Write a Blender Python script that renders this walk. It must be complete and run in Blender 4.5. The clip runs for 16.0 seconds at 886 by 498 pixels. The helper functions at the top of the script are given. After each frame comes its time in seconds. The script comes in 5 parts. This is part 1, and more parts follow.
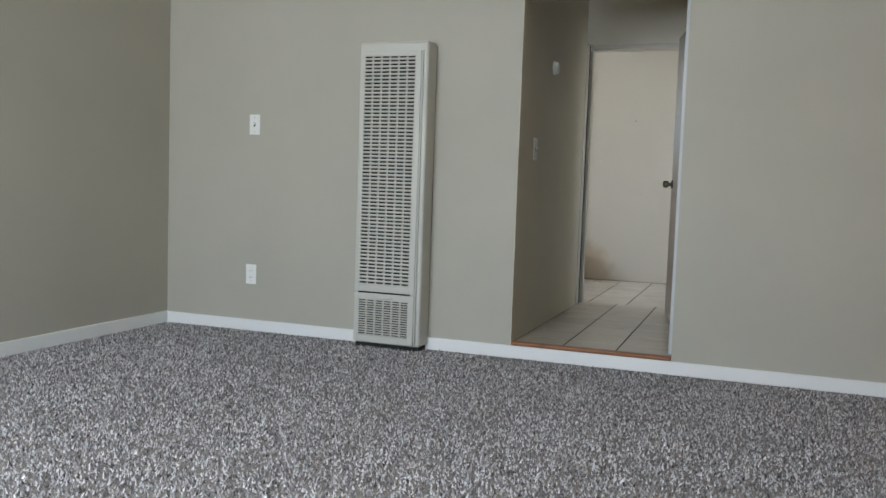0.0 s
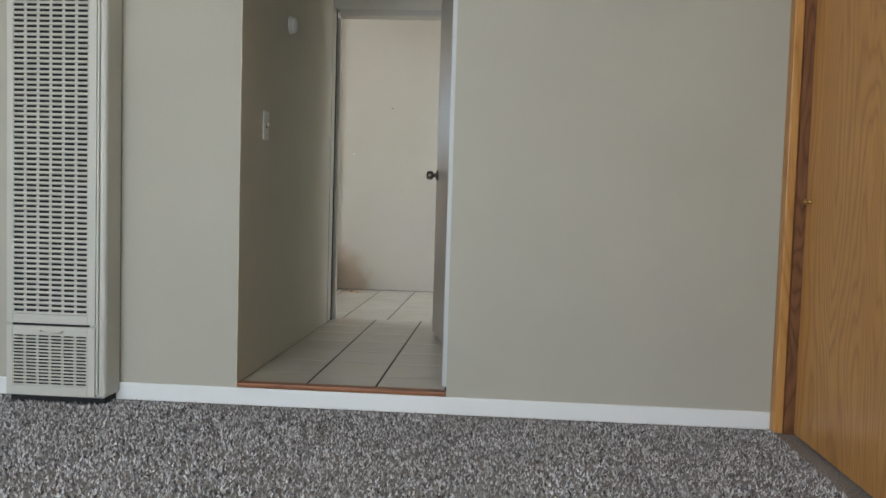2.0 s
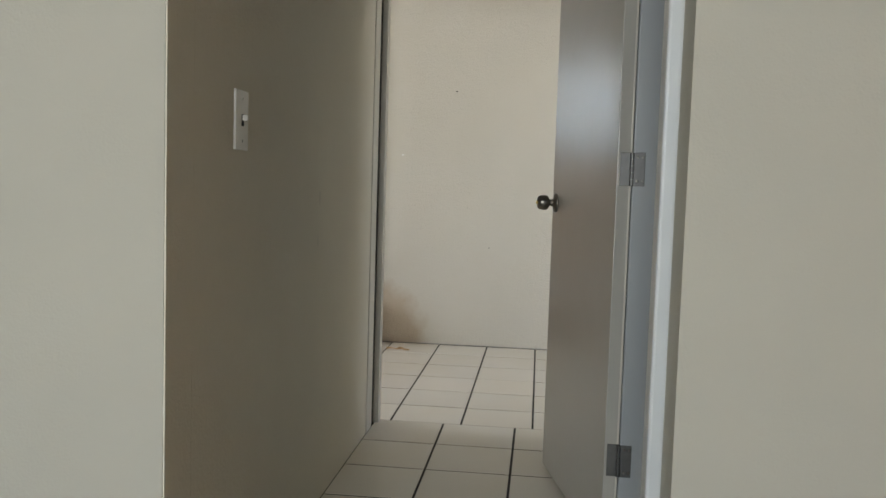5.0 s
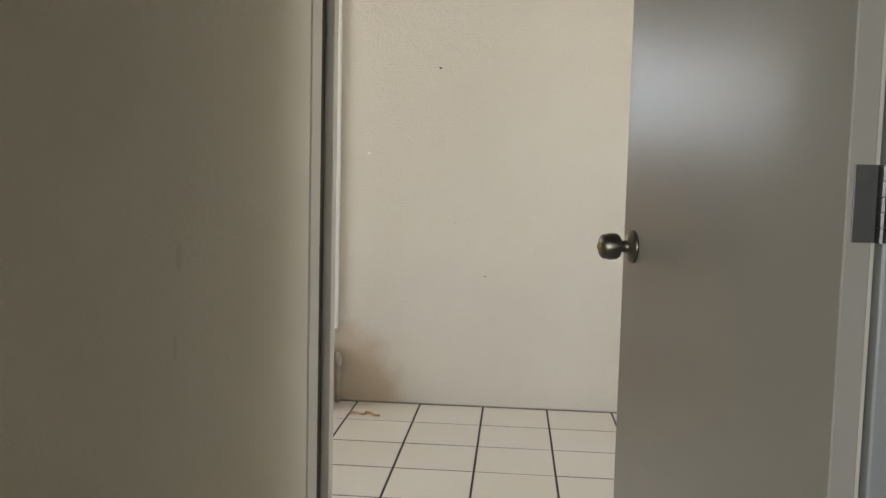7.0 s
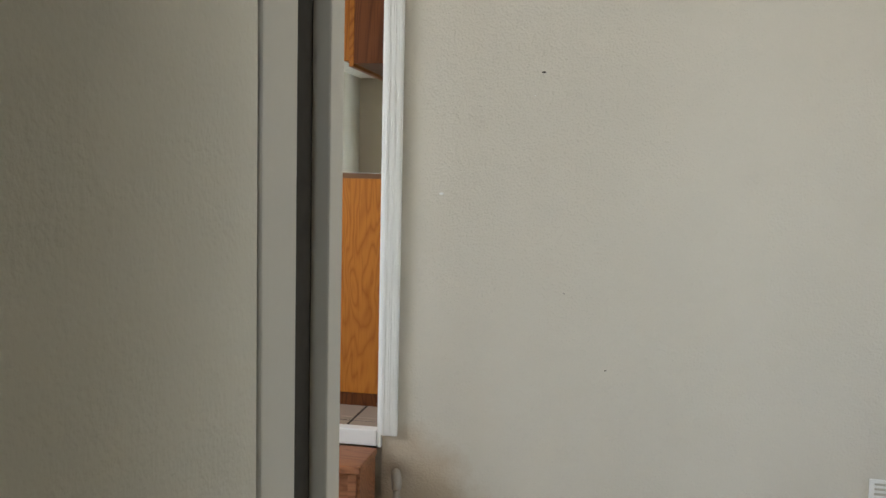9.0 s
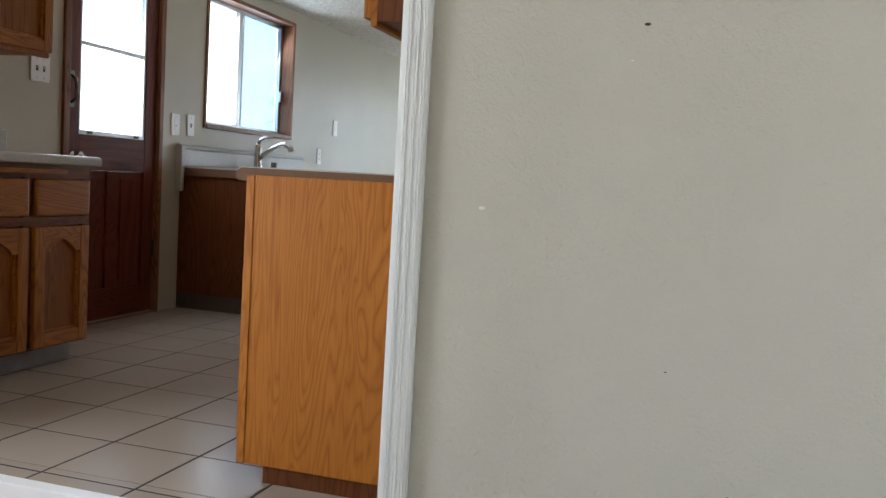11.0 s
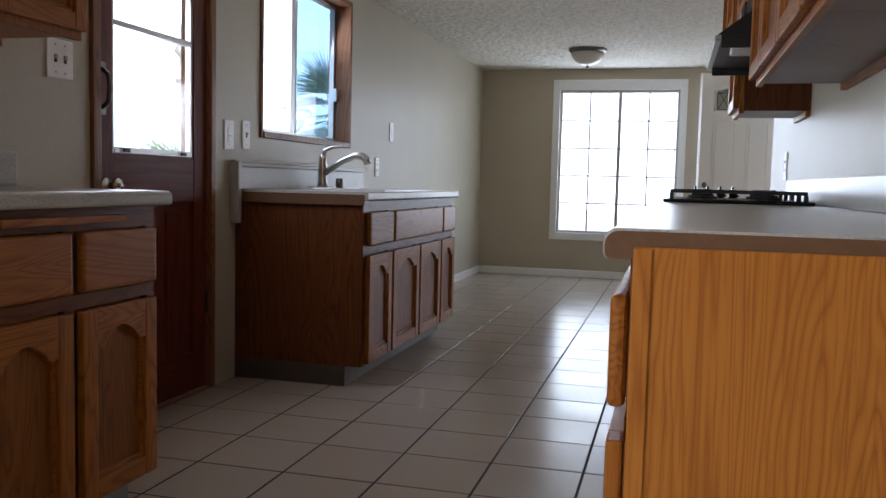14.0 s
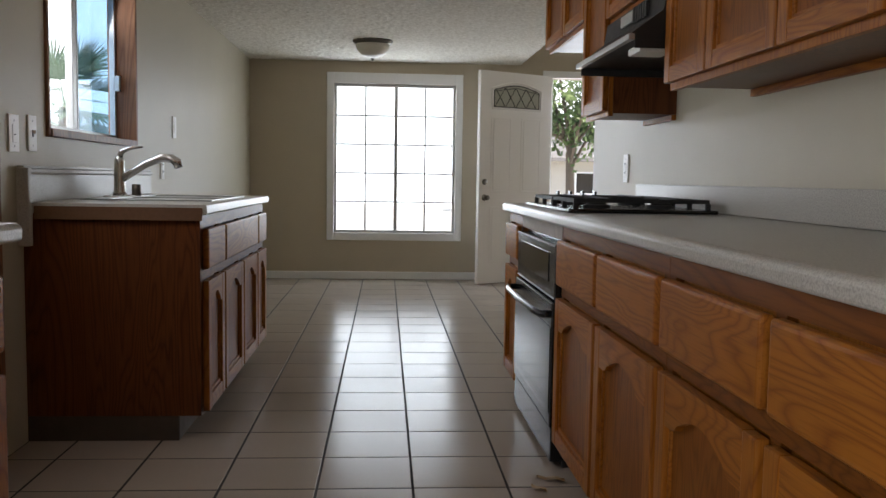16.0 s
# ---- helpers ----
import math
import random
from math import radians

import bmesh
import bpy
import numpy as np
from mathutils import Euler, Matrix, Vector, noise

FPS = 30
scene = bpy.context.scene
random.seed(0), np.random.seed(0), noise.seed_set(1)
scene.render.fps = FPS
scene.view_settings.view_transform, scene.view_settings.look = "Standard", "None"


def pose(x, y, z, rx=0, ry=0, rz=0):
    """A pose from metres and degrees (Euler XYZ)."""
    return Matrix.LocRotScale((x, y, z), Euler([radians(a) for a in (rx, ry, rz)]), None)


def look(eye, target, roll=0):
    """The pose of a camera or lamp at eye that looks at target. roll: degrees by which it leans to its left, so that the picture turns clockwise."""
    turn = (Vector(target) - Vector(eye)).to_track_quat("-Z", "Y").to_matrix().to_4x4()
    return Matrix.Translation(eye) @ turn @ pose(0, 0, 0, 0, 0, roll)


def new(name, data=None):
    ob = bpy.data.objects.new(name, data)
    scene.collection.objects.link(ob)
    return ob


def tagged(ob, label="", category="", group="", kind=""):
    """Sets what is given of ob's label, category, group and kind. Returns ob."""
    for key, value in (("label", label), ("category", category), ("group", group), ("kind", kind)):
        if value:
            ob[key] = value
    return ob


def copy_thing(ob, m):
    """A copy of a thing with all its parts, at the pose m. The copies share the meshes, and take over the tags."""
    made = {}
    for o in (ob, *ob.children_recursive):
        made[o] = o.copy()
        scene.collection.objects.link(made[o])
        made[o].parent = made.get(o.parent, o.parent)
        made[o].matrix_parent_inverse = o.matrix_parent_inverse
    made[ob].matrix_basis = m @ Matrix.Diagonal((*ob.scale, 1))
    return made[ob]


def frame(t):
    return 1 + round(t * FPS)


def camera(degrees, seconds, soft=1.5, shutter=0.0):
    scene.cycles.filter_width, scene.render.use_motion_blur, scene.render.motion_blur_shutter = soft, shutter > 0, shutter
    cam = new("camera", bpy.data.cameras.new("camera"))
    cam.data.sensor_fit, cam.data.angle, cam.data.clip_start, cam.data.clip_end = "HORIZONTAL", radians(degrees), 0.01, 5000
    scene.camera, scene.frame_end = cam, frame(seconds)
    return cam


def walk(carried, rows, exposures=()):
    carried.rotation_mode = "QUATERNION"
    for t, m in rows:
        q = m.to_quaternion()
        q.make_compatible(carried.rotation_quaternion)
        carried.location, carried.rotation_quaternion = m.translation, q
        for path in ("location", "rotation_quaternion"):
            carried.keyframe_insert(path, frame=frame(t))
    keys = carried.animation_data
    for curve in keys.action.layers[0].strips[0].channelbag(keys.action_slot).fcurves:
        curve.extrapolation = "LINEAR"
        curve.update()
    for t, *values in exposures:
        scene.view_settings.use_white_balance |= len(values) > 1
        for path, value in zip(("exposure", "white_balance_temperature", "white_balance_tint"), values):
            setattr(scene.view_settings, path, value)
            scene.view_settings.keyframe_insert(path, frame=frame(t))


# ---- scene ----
cam = camera(54.8, 16.0)

# the walk: seconds, eye, target, roll
PATH = [
    (0, (1.308, -4.794, 0.998), (0.624, -2.921, 0.848), 2.0),
    (0.5, (1.367, -4.542, 0.966), (0.735, -2.65, 0.819), 1.7),
    (1, (1.254, -4.31, 0.925), (0.653, -2.408, 0.785), 1.7),
    (1.5, (1.193, -3.994, 0.913), (0.87, -2.024, 0.792), 1.7),
    (2, (1.134, -3.6, 0.917), (0.994, -1.609, 0.8), 1.7),
    (2.5, (0.967, -3.268, 0.946), (0.844, -1.275, 0.826), 1.2),
    (3, (0.913, -2.945, 0.967), (0.775, -0.954, 0.836), 0.6),
    (3.2, (0.944, -2.764, 0.989), (0.776, -0.777, 0.84), 0.2),
    (5.3, (0.612, -1.285, 1.126), (0.39, 0.697, 0.978), 1.8),
    (5.5, (0.582, -1.153, 1.14), (0.366, 0.829, 0.983), 1.6),
    (6, (0.562, -0.789, 1.151), (0.36, 1.193, 0.978), 1.4),
    (6.5, (0.548, -0.484, 1.19), (0.355, 1.5, 1.036), 1.5),
    (7, (0.491, -0.135, 1.183), (0.327, 1.851, 1.017), 1.4),
    (7.5, (0.469, 0.248, 1.174), (0.326, 2.238, 1.033), 1.2),
    (8, (0.436, 0.527, 1.265), (0.225, 2.51, 1.115), 1.7),
    (8.5, (0.385, 0.754, 1.283), (0.084, 2.73, 1.14), 1.6),
    (9, (0.347, 1.069, 1.35), (-0.028, 3.027, 1.18), 1.3),
    (9.2, (0.372, 1.209, 1.366), (-0.019, 3.162, 1.184), 1.3),
    (11.3, (0.218, 2.196, 1.327), (-0.392, 4.095, 1.174), 3.5),
    (11.5, (0.109, 2.293, 1.309), (-0.516, 4.186, 1.151), 3.5),
    (12, (-0.086, 2.5, 1.334), (-0.76, 4.376, 1.178), 2.8),
    (12.5, (-0.259, 2.691, 1.402), (-0.928, 4.569, 1.245), 1.4),
    (13, (-0.515, 2.777, 1.413), (-1.187, 4.654, 1.249), 1.5),
    (13.5, (-0.737, 2.898, 1.372), (-1.386, 4.783, 1.213), 1.6),
    (14, (-0.92, 3.076, 1.41), (-1.434, 5.002, 1.255), 1.4),
    (14.5, (-1.135, 3.151, 1.428), (-1.602, 5.089, 1.273), 1.3),
    (15, (-1.301, 3.213, 1.435), (-1.58, 5.186, 1.274), 1.5),
    (15.5, (-1.428, 3.376, 1.458), (-1.443, 5.369, 1.299), 1.2),
    (16, (-1.583, 3.479, 1.467), (-1.447, 5.467, 1.304), 0.9),
]
walk(cam, [(t, look(e, a, r)) for t, e, a, r in PATH],
     exposures=[(0, 1.45, 6000, 10), (3, 1.6, 6250, 10), (5.5, 1.75, 6450, 10), (6, 1.85, 6550, 10), (7, 1.85, 6650, 12), (8, 1.75, 6550, 11), (9, 1.65, 6250, 9), (11.5, 1.55, 6050, 11), (12.5, 1.72, 6250, 14), (13.5, 1.35, 6350, 17), (14.5, 1.05, 5850, 16), (16, 0.9, 6700, 15)])

# ---------------------------------------------------------------- light
world = bpy.data.worlds.new("sky")
scene.world = world
world.use_nodes = True
wn = world.node_tree.nodes
sky = wn.new("ShaderNodeTexSky")
sky.sky_type = "NISHITA"
sky.sun_disc = False
sky.sun_elevation = radians(58)
sky.sun_rotation = radians(137)
wn["Background"].inputs["Strength"].default_value = 0.15
world.node_tree.links.new(sky.outputs["Color"], wn["Background"].inputs["Color"])

sun_data = bpy.data.lights.new("sun", "SUN")
sun_data.energy, sun_data.angle, sun_data.color = 5.0, radians(0.5), (1.0, 0.95, 0.86)
sun = new("sun", sun_data)
sun.matrix_world = look((28, -30, 68), (0, 0, 0))


def window_light(name, eye, target, w, h, watts, color):
    """Area lamp at an opening, for sky light or added fill."""
    d = bpy.data.lights.new(name, "AREA")
    d.shape, d.size, d.size_y, d.energy, d.color = "RECTANGLE", w, h, watts, color
    o = new(name, d)
    o.matrix_world = look(eye, target)
    return o


SKYBLUE = (0.78, 0.89, 1.0)
COOL, WARM, NEUTRAL = (0.80, 0.90, 1.0), (1.0, 0.82, 0.55), (0.95, 0.97, 1.0)
window_light("sky_light_living", (-0.6, -6.15, 1.5), (-0.4, -1.5, 0.0), 2.3, 1.3, 56, COOL)
window_light("ground_bounce_living", (-0.6, -6.13, 1.45), (-0.4, -2, 3.2), 2.3, 1.3, 9, WARM)
window_light("sky_light_far_window", (-1.49, 12.14, 1.66), (-1.49, 6, 1.0), 1.15, 1.4, 12.5, SKYBLUE)
window_light("sky_light_front_door", (0.5, 12.2, 1.5), (0.4, 8, 1.0), 0.85, 2.0, 12, SKYBLUE)
window_light("sky_light_sink_window", (-3.12, 7.58, 2.05), (0, 7.4, 1.2), 1.1, 0.8, 6, NEUTRAL)
window_light("sky_light_back_door", (-3.05, 6.06, 1.95), (0, 6.0, 1.2), 0.5, 0.85, 4, NEUTRAL)
window_light("sky_light_porch", (-2.44, 2.9, 1.5), (1.0, 3.2, 0.9), 0.95, 1.15, 11, NEUTRAL)
# added fill from an unseen east opening, to lift the hall walls
window_light("fill_light_side", (2.75, 2.95, 1.5), (-1, 2.95, 1.0), 0.9, 1.2, 3.2, NEUTRAL)

# ---------------------------------------------------------------- materials


class Mat:
    """A small wrapper for building a node material."""

    def __init__(self, name, rough=0.6, metal=0.0, spec=0.5):
        self.m = bpy.data.materials.new(name)
        self.m.use_nodes = True
        self.n, self.l = self.m.node_tree.nodes, self.m.node_tree.links
        self.b = self.n["Principled BSDF"]
        self.b.inputs["Roughness"].default_value = rough
        self.b.inputs["Metallic"].default_value = metal
        self.b.inputs["Specular IOR Level"].default_value = spec
        self.co = self.n.new("ShaderNodeTexCoord").outputs["Object"]

    def mapped(self, scale=(1, 1, 1), rot=(0, 0, 0), src=None):
        k = self.n.new("ShaderNodeMapping")
        k.inputs["Scale"].default_value = scale
        k.inputs["Rotation"].default_value = rot
        self.l.new(src or self.co, k.inputs["Vector"])
        return k.outputs["Vector"]

    def noise(self, scale, detail=3, vec=None, rough=0.55, dist=0.0):
        k = self.n.new("ShaderNodeTexNoise")
        k.inputs["Scale"].default_value = scale
        k.inputs["Detail"].default_value = detail
        k.inputs["Roughness"].default_value = rough
        k.inputs["Distortion"].default_value = dist
        self.l.new(vec or self.co, k.inputs["Vector"])
        return k.outputs["Fac"]

    def ramp(self, fac, stops):
        k = self.n.new("ShaderNodeValToRGB")
        e = k.color_ramp.elements
        while len(e) < len(stops):
            e.new(0.5)
        for el, (p, c) in zip(e, stops):
            el.position = p
            el.color = (*c, 1) if len(c) == 3 else c
        self.l.new(fac, k.inputs["Fac"])
        return k.outputs["Color"]

    def grey(self, fac, a, b, lo=0.0, hi=1.0):
        k = self.n.new("ShaderNodeMapRange")
        for i, v in zip(("From Min", "From Max", "To Min", "To Max"), (lo, hi, a, b)):
            k.inputs[i].default_value = v
        self.l.new(fac, k.inputs["Value"])
        return k.outputs["Result"]

    def mix(self, fac, a, b, mode="MIX"):
        k = self.n.new("ShaderNodeMix")
        k.data_type, k.blend_type = "RGBA", mode
        for i, v in zip((0, 6, 7), (fac, a, b)):
            if isinstance(v, bpy.types.NodeSocket):
                self.l.new(v, k.inputs[i])
            else:
                k.inputs[i].default_value = v if i == 0 else (*v, 1)
        return k.outputs[2]

    def color(self, c):
        if isinstance(c, bpy.types.NodeSocket):
            self.l.new(c, self.b.inputs["Base Color"])
        else:
            self.b.inputs["Base Color"].default_value = (*c, 1)
        return self

    def rough(self, s):
        self.l.new(s, self.b.inputs["Roughness"])
        return self

    def bump(self, height, strength=0.3, dist=0.002):
        k = self.n.new("ShaderNodeBump")
        k.inputs["Strength"].default_value = strength
        k.inputs["Distance"].default_value = dist
        self.l.new(height, k.inputs["Height"])
        self.l.new(k.outputs["Normal"], self.b.inputs["Normal"])
        return self

    def random(self):
        return self.n.new("ShaderNodeObjectInfo").outputs["Random"]

    def island(self):
        return self.n.new("ShaderNodeNewGeometry").outputs["Random Per Island"]


def plain(name, c, rough=0.5, metal=0.0, grain=0.08, scale=30.0, bump=0.05):
    k = Mat(name, rough, metal)
    f = k.noise(scale, 4)
    g = k.noise(2.3, 3)
    dark = tuple(v * (1 - grain * 2) for v in c)
    k.color(k.mix(k.grey(g, 0, 1, 0.3, 0.7), k.mix(f, c, dark), tuple(v * (1 - grain) for v in c)))
    k.rough(k.grey(f, rough * 0.85, min(1, rough * 1.15)))
    if bump:
        k.bump(f, bump, 0.001)
    return k.m


def painted_wall(name, c, texture=0.35, blotch=0.05, rough=0.62):
    """Roller-textured wall paint with faint blotches."""
    k = Mat(name, rough, 0, 0.35)
    fine, mid, big = k.noise(160, 3), k.noise(55, 2), k.noise(1.6, 4)
    tone = k.mix(k.grey(big, 0, 1, 0.3, 0.7), c, tuple(v * (1 - blotch * 1.6) for v in c))
    k.color(k.mix(k.grey(fine, 0, 0.5), tone, tuple(v * (1 - blotch) for v in c)))
    k.bump(k.mix(0.5, fine, mid), texture, 0.004)
    return k.m


def wood(name, light, dark, axis="Z", rough=0.42, ring=9.0, figure=1.0, coat=0.04):
    """Varnished oak-like wood with its grain along one axis."""
    k = Mat(name, rough, 0, 0.2)
    k.b.inputs["Coat Weight"].default_value = coat
    k.b.inputs["Coat Roughness"].default_value = 0.3
    s = {"X": (0.13, 1, 1), "Y": (1, 0.13, 1), "Z": (1, 1, 0.13)}[axis]
    off = k.n.new("ShaderNodeVectorMath")
    off.operation = "ADD"
    k.l.new(k.co, off.inputs[0])
    rnd = k.n.new("ShaderNodeMath")
    rnd.operation = "MULTIPLY"
    rnd.inputs[1].default_value = 7.0
    k.l.new(k.random(), rnd.inputs[0])
    k.l.new(rnd.outputs[0], off.inputs[1])
    v = k.mapped(s, src=off.outputs[0])
    cath = k.noise(ring * figure * 0.55, 3, v, 0.42, 0.5)
    w = k.n.new("ShaderNodeMath")
    w.operation = "MULTIPLY"
    w.inputs[1].default_value = 62.0
    k.l.new(cath, w.inputs[0])
    fr = k.n.new("ShaderNodeMath")
    fr.operation = "PINGPONG"
    fr.inputs[1].default_value = 1.0
    k.l.new(w.outputs[0], fr.inputs[0])
    pores = k.noise(230, 2, k.mapped({"X": (0.03, 1, 1), "Y": (1, 0.03, 1), "Z": (1, 1, 0.03)}[axis]))
    big = k.noise(2.5, 3, off.outputs[0])
    mid = tuple((a * 0.6 + b * 0.4) for a, b in zip(light, dark))
    base = k.ramp(fr.outputs[0], [(0.0, dark), (0.3, mid), (0.75, light), (1.0, light)])
    base = k.mix(k.grey(pores, 0, 0.55, 0.52, 0.72), base, tuple(d * 0.7 for d in dark))
    base = k.mix(k.grey(big, 0.0, 0.35, 0.35, 0.75), base, dark)
    k.color(base)
    k.rough(k.grey(big, rough * 0.8, rough * 1.25))
    k.bump(pores, 0.12, 0.0006)
    return k.m


def tile_mat(name, c, rough, vein, spec=0.30):
    k = Mat(name, rough, 0, spec)
    r = k.random()
    v = k.n.new("ShaderNodeVectorMath")
    v.operation = "ADD"
    k.l.new(k.n.new("ShaderNodeNewGeometry").outputs["Position"], v.inputs[0])
    k.l.new(r, v.inputs[1])
    cloud, fine = k.noise(1.5, 2, v.outputs[0], 0.5, 0.0), k.noise(60, 3)
    base = k.mix(k.grey(cloud, 0, 1, 0.2, 0.8), c, tuple(a * b for a, b in zip(c, vein)))
    base = k.mix(k.grey(r, 0, 0.16), base, tuple(a * 0.7 for a in c))
    base = k.mix(k.grey(fine, 0, 0.10, 0.3, 0.8), base, tuple(a * 0.75 for a in c))
    k.color(base)
    k.bump(k.noise(7, 2, v.outputs[0]), 0.12, 0.004)
    k.rough(k.grey(k.noise(4, 4, v.outputs[0]), rough * 0.75, rough * 1.35, 0.3, 0.7))
    return k.m


def carpet_mat():
    k = Mat("carpet_pile", 0.95, 0, 0.1)
    r = k.island()
    big = k.noise(3.0, 3, k.n.new("ShaderNodeNewGeometry").outputs["Position"])
    c = k.ramp(r, [(0.0, (0.042, 0.038, 0.038)), (0.3, (0.24, 0.225, 0.22)), (0.6, (0.49, 0.468, 0.462)), (1.0, (0.86, 0.84, 0.84))])
    k.color(k.mix(k.grey(big, 0, 0.25, 0.4, 0.6), c, (0.24, 0.22, 0.21)))
    k.b.inputs["Sheen Weight"].default_value = 0.15
    return k.m


def carpet_base_mat():
    k = Mat("carpet_weave", 0.97, 0, 0.1)
    f, g, big = k.noise(170, 3, rough=0.7), k.noise(60, 3), k.noise(2.2, 4)
    c = k.ramp(f, [(0.3, (0.12, 0.10, 0.09)), (0.48, (0.34, 0.30, 0.275)), (0.68, (0.72, 0.67, 0.64))])
    c = k.mix(k.grey(g, 0, 0.5, 0.4, 0.7), c, (0.22, 0.19, 0.175))
    k.color(k.mix(k.grey(big, 0, 0.3, 0.4, 0.65), c, (0.40, 0.37, 0.35)))
    k.bump(k.mix(0.4, f, g), 0.9, 0.012)
    return k.m


def popcorn_mat():
    k = Mat("popcorn_ceiling", 0.95, 0, 0.1)
    f, g = k.noise(42, 4, rough=0.65), k.noise(90, 2)
    k.color(k.mix(k.grey(f, 0, 1, 0.35, 0.65), (0.66, 0.62, 0.53), (0.88, 0.85, 0.77)))
    k.bump(k.mix(0.4, f, g), 0.6, 0.01)
    return k.m


def laminate_mat():
    k = Mat("speckled_laminate", 0.28, 0, 0.35)
    f, g, s = k.noise(260, 2), k.noise(7, 4), k.noise(12, 4)
    c = k.ramp(f, [(0.36, (0.34, 0.32, 0.28)), (0.5, (0.46, 0.44, 0.39)), (0.66, (0.54, 0.52, 0.47))])
    k.color(k.mix(k.grey(g, 0, 0.3, 0.4, 0.7), c, (0.38, 0.36, 0.32)))
    return k.m


def glass_mat(name, tint=(1, 1, 1), rough=0.0, solid=0.06):
    """A thin pane: mostly clear, with real gloss."""
    k = Mat(name, 0.03)
    tr = k.n.new("ShaderNodeBsdfTransparent")
    tr.inputs["Color"].default_value = (*tint, 1)
    gl = k.n.new("ShaderNodeBsdfGlossy")
    gl.inputs["Roughness"].default_value = 0.03
    mx = k.n.new("ShaderNodeMixShader")
    mx.inputs[0].default_value = solid
    k.l.new(tr.outputs[0], mx.inputs[1])
    k.l.new(gl.outputs[0], mx.inputs[2])
    k.l.new(mx.outputs[0], k.n["Material Output"].inputs["Surface"])
    return k.m


def stained_wall_mat():
    """Cream stucco with a damp, brownish corner near the floor."""
    k = Mat("cream_stucco", 0.65, 0, 0.35)
    pos = k.n.new("ShaderNodeNewGeometry").outputs["Position"]
    fine, mid, big = k.noise(120, 3), k.noise(38, 3), k.noise(1.4, 4)
    d = k.n.new("ShaderNodeVectorMath")
    d.operation = "DISTANCE"
    k.l.new(pos, d.inputs[0])
    d.inputs[1].default_value = (-0.42, 3.9, 0.10)
    edge = k.n.new("ShaderNodeMath")
    edge.operation = "MULTIPLY_ADD"
    edge.inputs[1].default_value = 0.22
    k.l.new(k.noise(9, 4), edge.inputs[0])
    k.l.new(d.outputs["Value"], edge.inputs[2])
    c = k.mix(k.grey(big, 0, 1, 0.3, 0.7), (0.64, 0.60, 0.515), (0.60, 0.56, 0.475))
    c = k.mix(k.grey(fine, 0, 0.4), c, (0.57, 0.54, 0.48))
    k.color(k.mix(k.grey(edge.outputs[0], 0.6, 0.0, 0.42, 0.54), c, (0.44, 0.33, 0.21)))
    k.bump(k.mix(0.5, fine, mid), 0.8, 0.008)
    return k.m


M_WALL = painted_wall("greige_wall_paint", (0.478, 0.452, 0.376))
M_HALL = painted_wall("hall_wall_paint", (0.77, 0.72, 0.60), 0.7, 0.06)
M_CREAM = stained_wall_mat()
M_VEST = painted_wall("cream_wall_paint", (0.62, 0.59, 0.53), 0.45)
M_KWALL = painted_wall("kitchen_wall_paint", (0.53, 0.485, 0.37), 0.35, 0.07, 0.42)
M_TAN = painted_wall("tan_wall_paint", (0.52, 0.45, 0.335), 0.3)
M_CEIL = painted_wall("ceiling_paint", (0.72, 0.68, 0.58), 0.4)
M_POP = popcorn_mat()
M_TRIM = plain("white_trim_paint", (0.86, 0.86, 0.84), 0.4, 0, 0.02)
M_DOORP = plain("grey_door_paint", (0.40, 0.378, 0.325), 0.30, 0, 0.01, 14, 0.02)
M_JAMB = plain("cream_jamb_paint", (0.60, 0.56, 0.48), 0.4, 0, 0.03, 120, 0.03)
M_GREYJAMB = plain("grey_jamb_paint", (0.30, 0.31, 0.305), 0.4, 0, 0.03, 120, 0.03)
M_GREYCAS = plain("pale_grey_casing_paint", (0.56, 0.57, 0.56), 0.4, 0, 0.03, 30, 0.03)
# dark brown for the shadow in the door rebate and for small wall marks
M_GAP = plain("groove_shade_and_marks", (0.055, 0.044, 0.030), 0.9, 0, 0.3, 40)
M_HEAT = plain("beige_enamel", (0.57, 0.555, 0.495), 0.38, 0, 0.03, 20)
# black for the shade inside and below the furnace
M_SHADEBLACK = plain("painted_shade_black", (0.02, 0.02, 0.02), 0.9, 0, 0.1)
M_PLATE = plain("white_plastic", (0.88, 0.87, 0.83), 0.35, 0, 0.02)
M_SLOT = plain("dark_slot", (0.03, 0.03, 0.03), 0.6, 0, 0.1)
M_CHROME = plain("brushed_nickel", (0.62, 0.60, 0.56), 0.25, 1.0, 0.05, 60, 0.02)
M_DARKMETAL = plain("aged_pewter", (0.22, 0.20, 0.17), 0.35, 1.0, 0.15, 40, 0.03)
M_HINGE = plain("dull_steel", (0.15, 0.145, 0.135), 0.45, 1.0, 0.2, 60, 0.05)
M_SMUDGE = plain("greasy_smudge", (0.715, 0.665, 0.55), 0.5, 0, 0.1, 20)
M_BRASS = plain("brass", (0.65, 0.48, 0.18), 0.3, 1.0, 0.1, 40, 0.02)
M_ALU = plain("window_aluminium", (0.55, 0.55, 0.54), 0.4, 0.8, 0.1, 40, 0.02)
M_OAKV = wood("oak_upright", (0.370, 0.130, 0.016), (0.225, 0.068, 0.008), "Z")
M_OAKH = wood("oak_sideways", (0.370, 0.130, 0.016), (0.225, 0.068, 0.008), "Y")
# same oak darkened: shade of the panel recess is in the colour
M_OAKSHADE = wood("oak_panel_shaded", (0.265, 0.088, 0.011), (0.165, 0.050, 0.006), "Z")
# same oak darker still, painting the shadowed gaps round doors and drawers
M_FACESHADE = wood("oak_face_frame_shaded", (0.20, 0.068, 0.010), (0.12, 0.036, 0.006), "Y")
